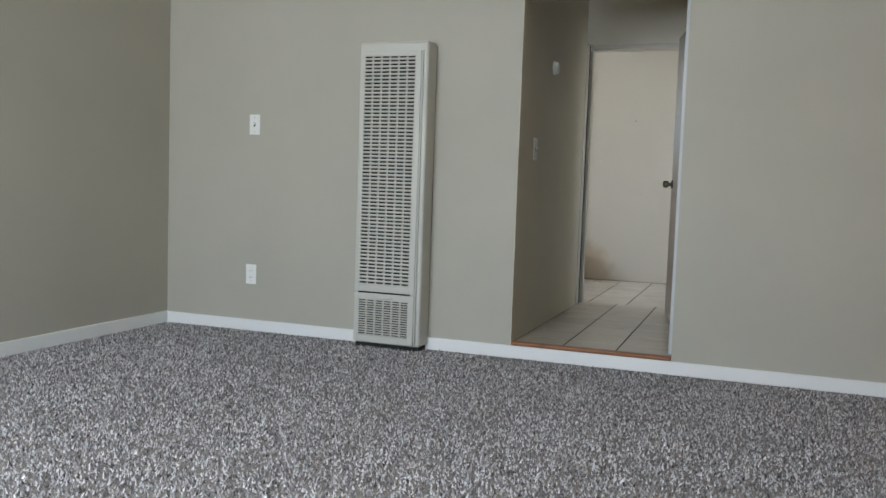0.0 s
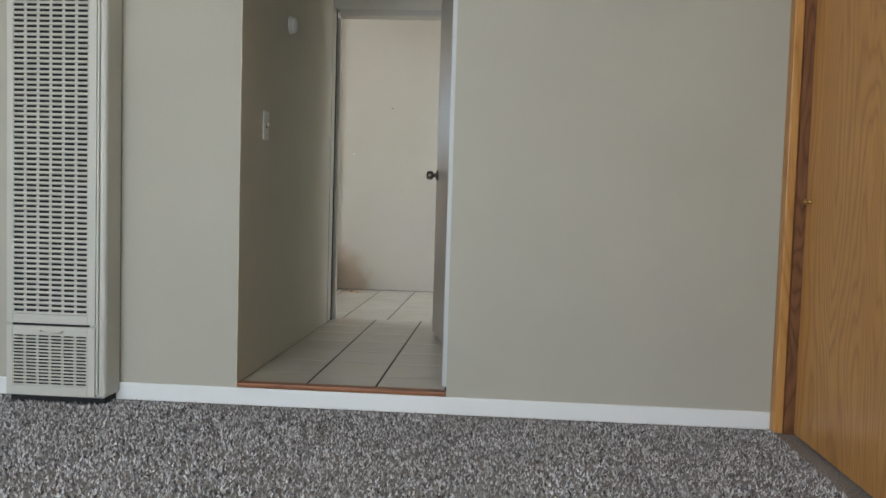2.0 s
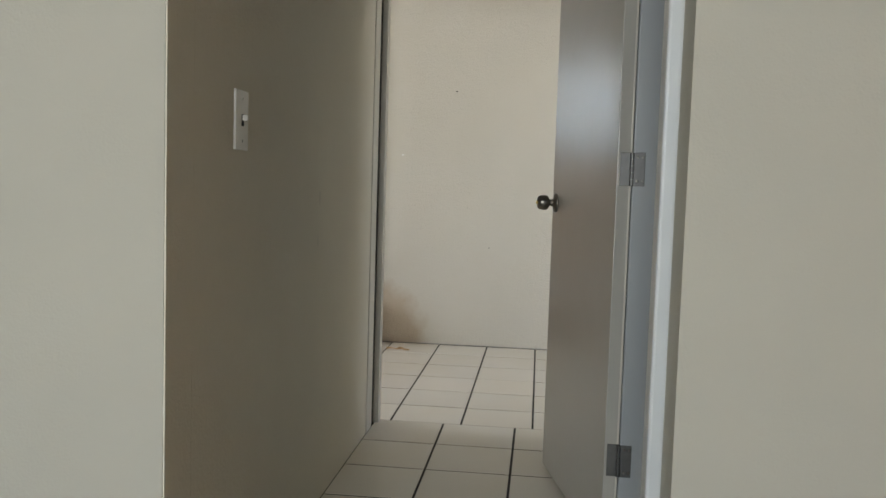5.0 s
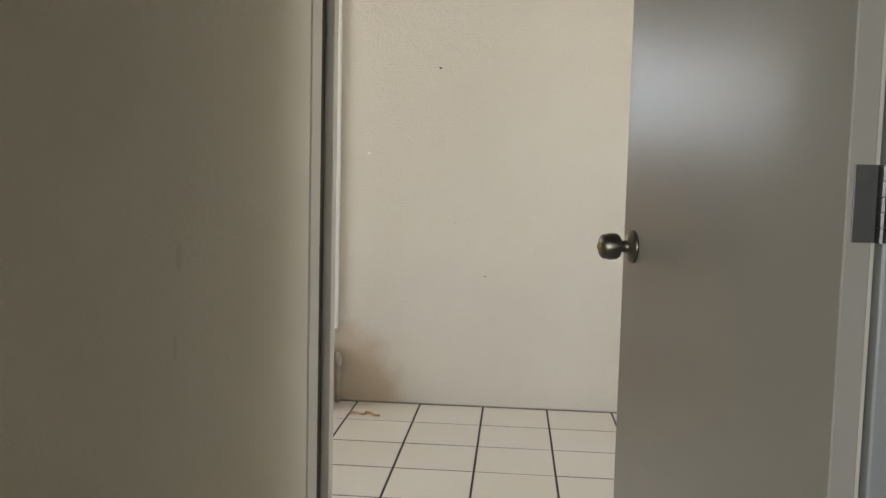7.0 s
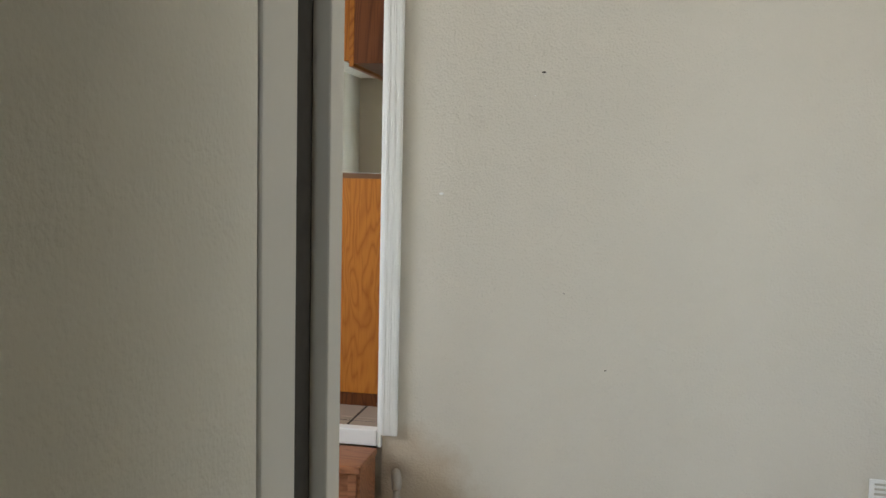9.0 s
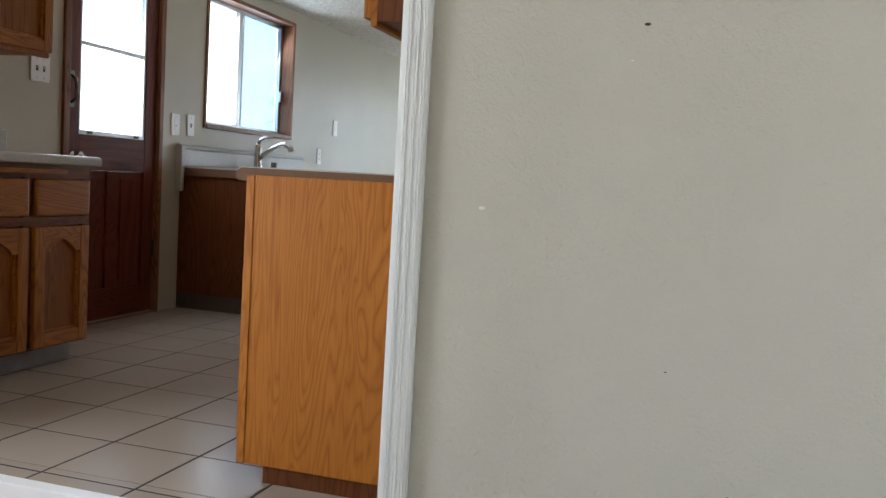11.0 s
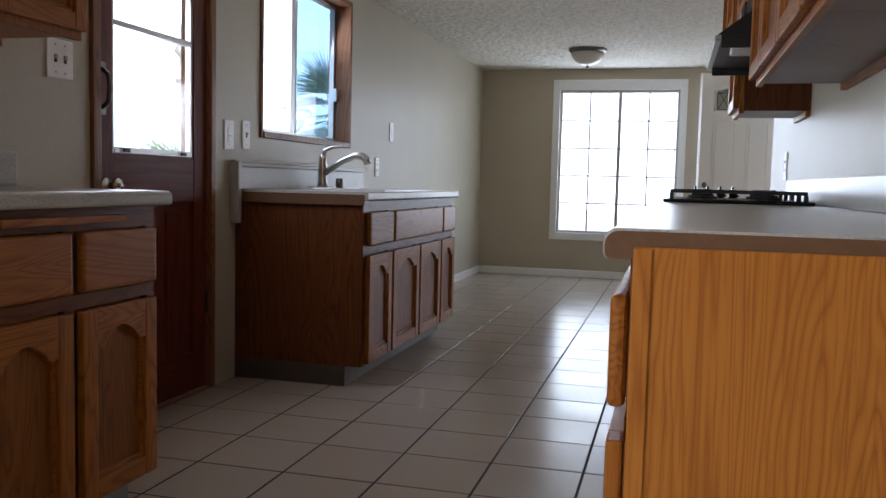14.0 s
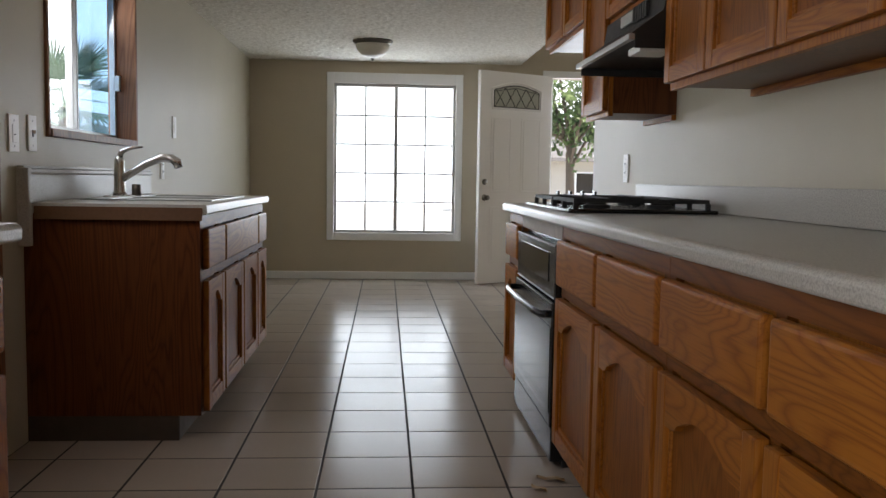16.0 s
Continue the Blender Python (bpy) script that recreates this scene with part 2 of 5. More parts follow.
M_OAKPANEL = wood("oak_plywood", (0.47, 0.172, 0.025), (0.335, 0.107, 0.014), "Z", 0.38, 13.0)
# brown plywood of the sink side; also painted shade under right wall cabinets
M_BROWN = wood("brown_ply_and_shade", (0.150, 0.047, 0.014), (0.082, 0.025, 0.008), "Z", 0.35, 8.0)
M_RED = wood("red_stained_door", (0.165, 0.036, 0.020), (0.090, 0.020, 0.012), "Z", 0.48, 6.0, 1.0, 0.0)
M_REDH = wood("red_stained_rail", (0.165, 0.036, 0.020), (0.090, 0.020, 0.012), "Y", 0.48, 6.0, 1.0, 0.0)
M_FRAMEW = wood("stained_frame", (0.27, 0.12, 0.055), (0.14, 0.058, 0.028), "Z", 0.4, 8.0)
M_FRAMEH = wood("stained_frame_flat", (0.27, 0.12, 0.055), (0.14, 0.058, 0.028), "Y", 0.4, 8.0)
M_CLOSET = wood("golden_closet_oak", (0.60, 0.31, 0.10), (0.42, 0.20, 0.06), "Z", 0.3, 5.0)
M_STEP = wood("step_wood", (0.36, 0.155, 0.075), (0.22, 0.088, 0.042), "X", 0.4, 7.0)
M_KICK = plain("worn_grey_kickboard", (0.34, 0.32, 0.29), 0.7, 0, 0.25, 18)
M_WORN = plain("worn_white_rail", (0.58, 0.52, 0.44), 0.6, 0, 0.35, 22)
M_LAM = laminate_mat()
M_BARE = plain("bare_particle_edge", (0.19, 0.085, 0.030), 0.7, 0, 0.3, 60, 0.2)
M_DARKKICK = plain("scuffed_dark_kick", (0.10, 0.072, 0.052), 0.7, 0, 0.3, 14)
M_HALLTILE = tile_mat("cream_ceramic", (0.66, 0.63, 0.56), 0.16, (0.95, 0.90, 0.82))
M_KTILE = tile_mat("beige_ceramic", (0.40, 0.335, 0.275), 0.20, (0.95, 0.93, 0.91), 0.08)
M_GROUT = plain("dark_grout", (0.030, 0.023, 0.017), 0.9, 0, 0.3, 60)
M_CARPET = carpet_mat()
M_CARPETB = carpet_base_mat()
M_BLACK = plain("black_enamel", (0.012, 0.012, 0.013), 0.22, 0, 0.1)
M_BLACKGLASS = plain("black_glass", (0.008, 0.008, 0.010), 0.10, 0, 0.05, 30, 0)
M_HOOD = plain("black_hood_paint", (0.010, 0.010, 0.011), 0.5, 0, 0.1)
# near-black: the closet's dimness is put into its colour
M_CLOSETSHADE = plain("closet_shade_colour", (0.050, 0.042, 0.035), 0.6, 0, 0.15)
M_CHIP = plain("bare_plaster", (0.85, 0.85, 0.83), 0.8, 0, 0.03)
M_IRON = plain("cast_iron", (0.018, 0.018, 0.018), 0.55, 0, 0.2, 80, 0.2)
# emissive sheet, added so the far window panes turn white
M_GLOWBACK = plain("glowing_backdrop", (0.8, 0.8, 0.8), 1.0, 0, 0.02, 0.2, 0)
hz = M_GLOWBACK.node_tree.nodes["Principled BSDF"]
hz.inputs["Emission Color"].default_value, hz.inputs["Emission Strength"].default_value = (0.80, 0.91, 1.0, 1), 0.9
M_GLASS = glass_mat("window_glass", (0.96, 0.98, 0.98))
M_SCREEN = glass_mat("insect_mesh", (0.46, 0.58, 0.68), 0.0, 0.04)
M_FROST = plain("frosted_lamp_glass", (0.75, 0.71, 0.62), 0.3, 0, 0.08, 25)
M_LEADGLASS = plain("textured_leaded_glass", (0.50, 0.50, 0.42), 0.2, 0, 0.2, 50, 0.3)
M_FDOOR = plain("white_steel_door", (0.85, 0.82, 0.78), 0.4, 0, 0.02)
M_CONCRETE = plain("pale_concrete", (0.60, 0.58, 0.54), 0.9, 0, 0.12, 12, 0.2)
M_STUCCO = plain("house_stucco", (0.55, 0.52, 0.45), 0.9, 0, 0.08, 20, 0.3)
M_ROOF = plain("grey_shingles", (0.22, 0.21, 0.20), 0.9, 0, 0.2, 30, 0.3)
M_BARK = plain("bark", (0.19, 0.15, 0.11), 0.9, 0, 0.3, 25, 0.5)
M_STEEL = plain("stainless_sink", (0.55, 0.55, 0.54), 0.3, 1.0, 0.06, 60, 0.03)


def leaf_mat(name, a, b):
    k = Mat(name, 0.5, 0, 0.4)
    k.color(k.mix(k.island(), a, b))
    return k.m


M_LEAF = leaf_mat("tree_leaves", (0.08, 0.13, 0.04), (0.16, 0.22, 0.08))
M_PALM = leaf_mat("palm_fronds", (0.16, 0.24, 0.15), (0.34, 0.42, 0.34))
M_DRYLEAF = leaf_mat("dry_leaf", (0.32, 0.19, 0.09), (0.42, 0.28, 0.14))

# ---------------------------------------------------------------- mesh helpers


def link(name, bm, mat, parent=None, smooth=False):
    me = bpy.data.meshes.new(name)
    bm.to_mesh(me)
    bm.free()
    me.materials.append(mat)
    if smooth:
        for p in me.polygons:
            p.use_smooth = True
    o = new(name, me)
    if parent:
        o.parent = parent
    return o


def part(name, bm, mat, parent, label="", smooth=False):
    return tagged(link(name, bm, mat, parent, smooth), label)


def thing(name, label, category, group="", at=(0, 0, 0)):
    o = new(name)
    o.location = at
    o.empty_display_size = 0.1
    return tagged(o, label, category, group)


def add_box(bm, lo, hi, bevel=0.0, seg=2):
    """Adds a box between two corners, with rounded edges."""
    lo, hi = [min(a, b) for a, b in zip(lo, hi)], [max(a, b) for a, b in zip(lo, hi)]
    vs = [bm.verts.new((x, y, z)) for x in (lo[0], hi[0]) for y in (lo[1], hi[1]) for z in (lo[2], hi[2])]
    fs = [bm.faces.new([vs[i] for i in q]) for q in ((0, 1, 3, 2), (4, 6, 7, 5), (0, 4, 5, 1), (2, 3, 7, 6), (0, 2, 6, 4), (1, 5, 7, 3))]
    if bevel:
        es = list({e for f in fs for e in f.edges})
        bmesh.ops.bevel(bm, geom=es, offset=bevel, segments=seg, affect="EDGES", profile=0.6)
    return bm


def box(lo, hi, bevel=0.0, seg=2):
    return add_box(bmesh.new(), lo, hi, bevel, seg)


def boxes(list_of, bevel=0.0):
    bm = bmesh.new()
    for lo, hi in list_of:
        add_box(bm, lo, hi, bevel)
    return bm


def add_prism(bm, outline, a, b, axis):
    """A closed outline of (u, v) pushed from a to b along an axis. axis x: (y, z); y: (x, z); z: (x, y)."""
    def p(u, v, w):
        return {"x": (w, u, v), "y": (u, w, v), "z": (u, v, w)}[axis]
    A = [bm.verts.new(p(u, v, a)) for u, v in outline]
    B = [bm.verts.new(p(u, v, b)) for u, v in outline]
    n = len(A)
    bm.faces.new(A)
    bm.faces.new(B[::-1])
    for i in range(n):
        bm.faces.new((A[i], B[i], B[(i + 1) % n], A[(i + 1) % n]))
    bmesh.ops.recalc_face_normals(bm, faces=bm.faces)
    return bm


def prism(outline, a, b, axis):
    return add_prism(bmesh.new(), outline, a, b, axis)


def add_lathe(bm, profile, m, n=24):
    """Turns (radius, height) pairs round the local z axis, then places them with m."""
    rings = []
    for r, h in profile:
        if r < 1e-5:
            rings.append([bm.verts.new(m @ Vector((0, 0, h)))])
        else:
            rings.append([bm.verts.new(m @ Vector((r * math.cos(2 * math.pi * i / n), r * math.sin(2 * math.pi * i / n), h))) for i in range(n)])
    for A, B in zip(rings, rings[1:]):
        for i in range(n):
            j = (i + 1) % n
            q = [A[i % len(A)], A[j % len(A)], B[j % len(B)], B[i % len(B)]]
            q = list(dict.fromkeys(q))
            if len(q) > 2:
                bm.faces.new(q)
    for R in (rings[0], rings[-1]):
        if len(R) > 2:
            bm.faces.new(R)
    bmesh.ops.recalc_face_normals(bm, faces=bm.faces)
    return bm


def lathe(profile, m=None, n=24):
    return add_lathe(bmesh.new(), profile, m or Matrix(), n)


def add_tube(bm, pts, radii, n=10):
    """A round tube along points, with a radius at each."""
    pts = [Vector(p) for p in pts]
    if not hasattr(radii, "__len__"):
        radii = [radii] * len(pts)
    rings, side = [], None
    for i, p in enumerate(pts):
        d = (pts[min(i + 1, len(pts) - 1)] - pts[max(i - 1, 0)]).normalized()
        if side is None:
            side = d.orthogonal().normalized()
        side = (side - d * side.dot(d)).normalized()
        up = d.cross(side)
        rings.append([bm.verts.new(p + radii[i] * (math.cos(2 * math.pi * k / n) * side + math.sin(2 * math.pi * k / n) * up)) for k in range(n)])
    for A, B in zip(rings, rings[1:]):
        for k in range(n):
            bm.faces.new((A[k], A[(k + 1) % n], B[(k + 1) % n], B[k]))
    bm.faces.new(rings[0][::-1])
    bm.faces.new(rings[-1])
    return bm


def tube(pts, radii, n=10):
    return add_tube(bmesh.new(), pts, radii, n)


def structure(name, bm, mat, label="", category="", smooth=False):
    return tagged(link(name, bm, mat, None, smooth), label, category, kind="structure")


AXX = pose(0, 0, 0, 0, 90, 0)     # local z towards +x
AXMX = pose(0, 0, 0, 0, -90, 0)   # local z towards -x
AXY = pose(0, 0, 0, -90, 0, 0)    # local z towards +y
AXMY = pose(0, 0, 0, 90, 0, 0)    # local z towards -y


def put(x, y, z, turn):
    return Matrix.Translation((x, y, z)) @ turn

# ---------------------------------------------------------------- large structure
ZH, ZK, CEIL, KCEIL = 0.09, 0.455, 2.6, 2.615   # hall floor, kitchen floor, ceilings
YB = 3.908                                      # face of the cream wall
KL, KR, KF = -2.92, -0.37, 12.06                # kitchen walls

structure("ground", box((-60, -60, -0.30), (60, 60, -0.10)), M_CONCRETE, "pale sunlit concrete yard", "ground")
floor_living = structure("floor_living", box((-2.5, -6.2, -0.08), (3.1, 0.0, 0.0)), M_CARPETB, "grey-brown speckled cut-pile carpet", "carpet")
floor_hall = structure("floor_hall", box((0.0, 0.03, -0.1), (2.3, 2.1, ZH - 0.0012)), M_GROUT, "cream ceramic floor tiles with dark grout", "tile floor")
floor_porch = structure("floor_vestibule", box((-2.5, 2.1, -0.1), (2.8, YB, ZH - 0.0012)), M_GROUT, "cream ceramic floor tiles with dark grout", "tile floor")
floor_kitchen = structure("floor_kitchen", boxes([((KL - 0.14, YB + 0.03, 0.25), (-0.43, YB + 0.142, ZK - 0.0011)), ((KL - 0.14, YB + 0.142, 0.25), (1.5, 12.2, ZK - 0.0011))]), M_GROUT, "glossy beige ceramic floor tiles with dark grout", "tile floor")

# living room
structure("wall_furnace", boxes([((-2.57, 0, -0.1), (-0.0035, 0.12, CEIL)), ((0.912, 0, -0.1), (2.42, 0.12, CEIL)), ((0, 0, 2.07), (0.912, 0.12, CEIL))]), M_WALL, "greige painted wall with an opening to the hall", "wall")
structure("wall_living_west", box((-2.57, -6.34, -0.1), (-2.43, 0, CEIL)), M_WALL, "greige painted wall", "wall")
structure("wall_closet", boxes([((2.285, -6.34, -0.1), (2.42, -1.62, CEIL)), ((2.285, -1.62, 2.04), (2.42, 0, CEIL))]), M_WALL, "greige painted wall above a closet", "wall")
structure("closet_shell", boxes([((3.0, -1.7, -0.1), (3.1, 0.0, CEIL)), ((2.42, -1.76, -0.1), (3.1, -1.64, CEIL)), ((2.42, 0.0, -0.1), (3.1, 0.12, CEIL))]), M_WALL, "closet inner walls", "wall")
structure("wall_living_south", boxes([((-2.43, -6.34, -0.1), (-1.8, -6.2, CEIL)), ((0.6, -6.34, -0.1), (2.285, -6.2, CEIL)), ((-1.8, -6.34, -0.1), (0.6, -6.2, 0.8)), ((-1.8, -6.34, 2.2), (0.6, -6.2, CEIL))]), M_WALL, "greige painted wall with a wide window", "wall")
structure("ceiling_living", box((-2.57, -6.34, CEIL), (3.1, 0.12, CEIL + 0.1)), M_CEIL, "cream painted ceiling", "ceiling")
win = structure("window_1", boxes([((-1.8, -6.30, 0.8), (-1.75, -6.24, 2.2)), ((0.55, -6.30, 0.8), (0.6, -6.24, 2.2)), ((-1.75, -6.30, 0.8), (0.55, -6.24, 0.85)), ((-1.75, -6.30, 2.15), (0.55, -6.24, 2.2)), ((-0.62, -6.30, 0.85), (-0.58, -6.24, 2.15))], 0.004), M_ALU, "wide aluminium window", "window")


def baseboard(name, lo, hi):
    structure(name, box(lo, hi, 0.006), M_TRIM, "white painted baseboard", "baseboard")


baseboard("baseboard_furnace", (-2.43, -0.016, 0.0), (2.262, -0.001, 0.076))
baseboard("baseboard_west", (-2.429, -6.19, 0.0), (-2.414, -0.017, 0.08))
structure("threshold", box((0.002, -0.014, 0.077), (0.910, 0.035, 0.098), 0.006), M_STEP, "worn reddish wooden threshold strip", "threshold")

# hall
wall_hall = structure("wall_hall_west", boxes([((-0.12, 0.122, -0.1), (0.0, 1.880, CEIL)), ((-0.003, 0.001, -0.1), (0.0, 0.1215, CEIL))]), M_HALL, "dim greige hall wall with scuffs", "wall")
structure("wall_hall_east", boxes([((0.915, 0.122, -0.1), (1.058, 0.15, CEIL)), ((0.915, 0.925, -0.1), (1.04, 1.965, CEIL)), ((0.915, 0.15, 2.12), (1.058, 0.925, CEIL))]), M_HALL, "greige hall wall with a dark closet doorway", "wall")
structure("wall_hall_end", boxes([((-0.12, 1.99, 2.13), (1.058, 2.098, CEIL)), ((0.85, 1.99, -0.1), (1.058, 2.098, 2.13))]), M_HALL, "hall wall over a doorway", "wall")
structure("ceiling_hall", box((-0.12, 0.12, 2.56), (2.4, 2.1, CEIL + 0.1)), M_CEIL, "hall ceiling", "ceiling")
jamb = structure("door_frame_hall", box((-0.12, 2.050, ZH), (0.020, 2.101, 2.09), 0.003), M_JAMB, "cream painted door frame with a shadowed rebate", "door frame")
part("casing", box((-0.10, 1.884, ZH), (0.004, 1.982, 2.13), 0.003), M_JAMB, jamb)
# dark strip paints the shadow of the recess
part("groove", box((-0.11, 1.882, ZH), (-0.003, 2.0495, 2.125)), M_GAP, jamb, "rebate with its shadow painted dark")
part("head", box((0.021, 1.972, 2.09), (0.85, 2.10, 2.13), 0.004), M_JAMB, jamb)
part("side_jamb", box((0.82, 1.972, ZH), (0.85, 2.10, 2.09), 0.004), M_JAMB, jamb)
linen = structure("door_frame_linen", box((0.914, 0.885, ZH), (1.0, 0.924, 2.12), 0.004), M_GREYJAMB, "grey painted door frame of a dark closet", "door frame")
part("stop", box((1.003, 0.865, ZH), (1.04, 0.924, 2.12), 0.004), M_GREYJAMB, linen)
part("casing", box((0.898, 0.90, ZH), (0.913, 0.955, 2.15), 0.005), M_JAMB, linen)
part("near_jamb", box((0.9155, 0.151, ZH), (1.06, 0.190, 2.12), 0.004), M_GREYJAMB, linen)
part("near_casing", box((0.884, 0.118, ZH), (0.9145, 0.186, 2.15), 0.007, 3), M_GREYCAS, linen, "pale grey painted casing")
structure("linen_closet_walls", boxes([((2.3, 0.12, -0.1), (2.4, 2.1, 2.6)), ((1.06, 1.5, -0.1), (2.3, 1.6, 2.6))]), M_CLOSETSHADE, "closet inner walls with the dimness painted in", "wall")

# vestibule
wall_cream = structure("wall_cream", boxes([((-0.398, YB, -0.1), (2.8, YB + 0.14, CEIL)), ((-2.5, YB, -0.1), (-2.05, YB + 0.14, CEIL)), ((-2.05, YB, 2.52), (-0.398, YB + 0.14, CEIL)), ((-2.05, YB + 0.03, -0.1), (-0.398, YB + 0.14, 0.40))]), M_CREAM, "cream stucco wall with a damp stain at its corner", "wall")
structure("wall_vestibule_south", box((-2.5, 1.99, -0.1), (-0.122, 2.098, CEIL)), M_VEST, "cream painted wall", "wall")
structure("wall_vestibule_south_east", box((1.06, 1.99, -0.1), (2.8, 2.098, CEIL)), M_VEST, "cream painted wall", "wall")
# opening invented for the side fill lamp, out of view
structure("wall_vestibule_east", boxes([((2.8, 1.99, -0.1), (2.94, 2.5, CEIL)), ((2.8, 3.4, -0.1), (2.94, YB + 0.14, CEIL)), ((2.8, 2.5, -0.1), (2.94, 3.4, 0.9)), ((2.8, 2.5, 2.1), (2.94, 3.4, CEIL))]), M_VEST, "cream painted wall with an added opening for fill light", "wall")
structure("wall_vestibule_west", boxes([((-2.64, 1.99, -0.1), (-2.5, 2.4, CEIL)), ((-2.64, 3.4, -0.1), (-2.5, YB + 0.14, CEIL)), ((-2.64, 2.4, -0.1), (-2.5, 3.4, 0.9)), ((-2.64, 2.4, 2.1), (-2.5, 3.4, CEIL))]), M_VEST, "cream painted wall with a window", "wall")
structure("ceiling_vestibule", box((-2.64, 2.1, CEIL), (2.94, YB + 0.14, CEIL + 0.1)), M_CEIL, "cream ceiling", "ceiling")
casing = structure("door_casing_kitchen", box((-0.400, YB - 0.022, 0.445), (-0.342, YB - 0.001, 2.58), 0.006), M_TRIM, "white fluted door casing", "door casing")
for u in (-0.391, -0.371, -0.352):
    part("flute", box((u - 0.004, YB - 0.0234, 0.447), (u + 0.004, YB - 0.0215, 2.57), 0.003), M_TRIM, casing)
part("jamb", box((-0.414, YB - 0.014, 0.40), (-0.4005, YB + 0.15, 2.52), 0.003), M_TRIM, casing)
structure("door_sill", box((-2.05, YB - 0.02, 0.405), (-0.4145, YB + 0.029, 0.462), 0.005), M_TRIM, "white painted door sill above a wooden step", "sill")

# kitchen and dining
structure("wall_kitchen_west", boxes([((KL - 0.14, YB + 0.14, 0.2), (KL, 5.69, KCEIL)), ((KL - 0.14, 6.53, 0.2), (KL, 6.97, KCEIL)), ((KL - 0.14, 8.20, 0.2), (KL, 12.06, KCEIL)), ((KL - 0.14, 5.69, 2.50), (KL, 6.53, KCEIL)), ((KL - 0.14, 6.97, 0.2), (KL, 8.20, 1.61)), ((KL - 0.14, 6.97, 2.52), (KL, 8.20, KCEIL))]), M_KWALL, "pale grey kitchen wall with a door and window", "wall")
structure("wall_kitchen_east", box((KR, YB + 0.14, 0.2), (KR + 0.12, 8.43, 3.0)), M_KWALL, "pale grey kitchen wall behind the counter", "wall")
structure("wall_far", boxes([((KL - 0.14, KF, 0.2), (-2.095, KF + 0.14, 3.0)), ((-0.89, KF, 0.2), (0.06, KF + 0.14, 3.0)), ((0.97, KF, 0.2), (1.54, KF + 0.14, 3.0)), ((-2.095, KF, 0.2), (-0.89, KF + 0.14, 0.92)), ((-2.095, KF, 2.395), (-0.89, KF + 0.14, 3.0)), ((0.06, KF, 2.49), (0.97, KF + 0.14, 3.0))]), M_TAN, "tan painted wall with a gridded window and front door", "wall")
structure("wall_entry_east", box((1.4, 8.43, 0.2), (1.54, KF, 3.0)), M_TAN, "tan entry wall", "wall")
structure("wall_entry_south", box((KR + 0.12, 8.31, 0.2), (1.54, 8.43, 3.0)), M_TAN, "tan entry wall", "wall")


def popcorn(x0, x1, y0, y1, z, thick, step, seed):
    """A ceiling slab whose underside is a field of small random lumps."""
    r = np.random.RandomState(seed)
    nx, ny = int((x1 - x0) / step) + 1, int((y1 - y0) / step) + 1
    h = r.rand(ny, nx) ** 2.5
    h = h * 0.6 + 0.2 * np.roll(h, 1, 0) + 0.2 * np.roll(h, 1, 1)
    gx, gy = np.meshgrid(np.linspace(x0, x1, nx), np.linspace(y0, y1, ny))
    gx[:, 1:-1] += r.uniform(-0.3, 0.3, (ny, nx - 2)) * step
    v = np.stack([gx, gy, z - h * 0.011], -1).reshape(-1, 3).tolist()
    k = np.arange(nx * ny).reshape(ny, nx)
    f = np.stack([k[:-1, :-1], k[1:, :-1], k[1:, 1:], k[:-1, 1:]], -1).reshape(-1, 4).tolist()
    n = len(v)
    v += [(x, y, zz) for zz in (z + 0.001, z + thick) for x, y in ((x0, y0), (x1, y0), (x1, y1), (x0, y1))]
    f += [(n, n + 3, n + 2, n + 1), (n + 4, n + 5, n + 6, n + 7)] + [(n + a, n + (a + 1) % 4, n + 4 + (a + 1) % 4, n + 4 + a) for a in range(4)]
    me = bpy.data.meshes.new("ceiling_kitchen")
    me.from_pydata(v, [], f)
    me.materials.append(M_POP)
    me.polygons.foreach_set("use_smooth", [True] * len(me.polygons))
    return tagged(new("ceiling_kitchen", me), "cream popcorn-textured ceiling", "ceiling", kind="structure")


popcorn(KL - 0.14, KR + 0.12, YB + 0.14, 12.2, KCEIL, 0.12, 0.013, 11)
structure("ceiling_entry", box((KR + 0.12, 8.31, 3.0), (1.54, 12.2, 3.1)), M_POP, "higher entry ceiling", "ceiling")
# unseen slab, added to block light leaking between ceilings and walls
structure("roof", box((-3.6, -6.9, 3.12), (3.6, 12.8, 3.25)), M_ROOF, "unseen slab added to stop light leaks", "roof")
baseboard("baseboard_far", (KL + 0.016, KF - 0.014, ZK), (0.0, KF - 0.001, ZK + 0.075))
baseboard("baseboard_kitchen_west", (KL + 0.001, 8.40, ZK), (KL + 0.015, KF - 0.001, ZK + 0.075))

# gridded far window
w2 = structure("window_2", boxes([((-2.165, KF - 0.02, 0.845), (-2.095, KF - 0.001, 2.50)), ((-0.89, KF - 0.02, 0.845), (-0.82, KF - 0.001, 2.50)), ((-2.095, KF - 0.02, 0.845), (-0.89, KF - 0.001, 0.92)), ((-2.095, KF - 0.02, 2.395), (-0.89, KF - 0.001, 2.50))], 0.004), M_TRIM, "white-cased sliding window divided into twenty panes", "window")
part("window_frame", boxes([((-2.095, KF + 0.03, 0.92), (-2.07, KF + 0.07, 2.395)), ((-0.915, KF + 0.03, 0.92), (-0.89, KF + 0.07, 2.395)), ((-2.07, KF + 0.03, 0.92), (-0.915, KF + 0.07, 0.945)), ((-2.07, KF + 0.03, 2.37), (-0.915, KF + 0.07, 2.395)), ((-1.50, KF + 0.03, 0.945), (-1.465, KF + 0.07, 2.37))], 0.003), M_ALU, w2, "grey aluminium frame")
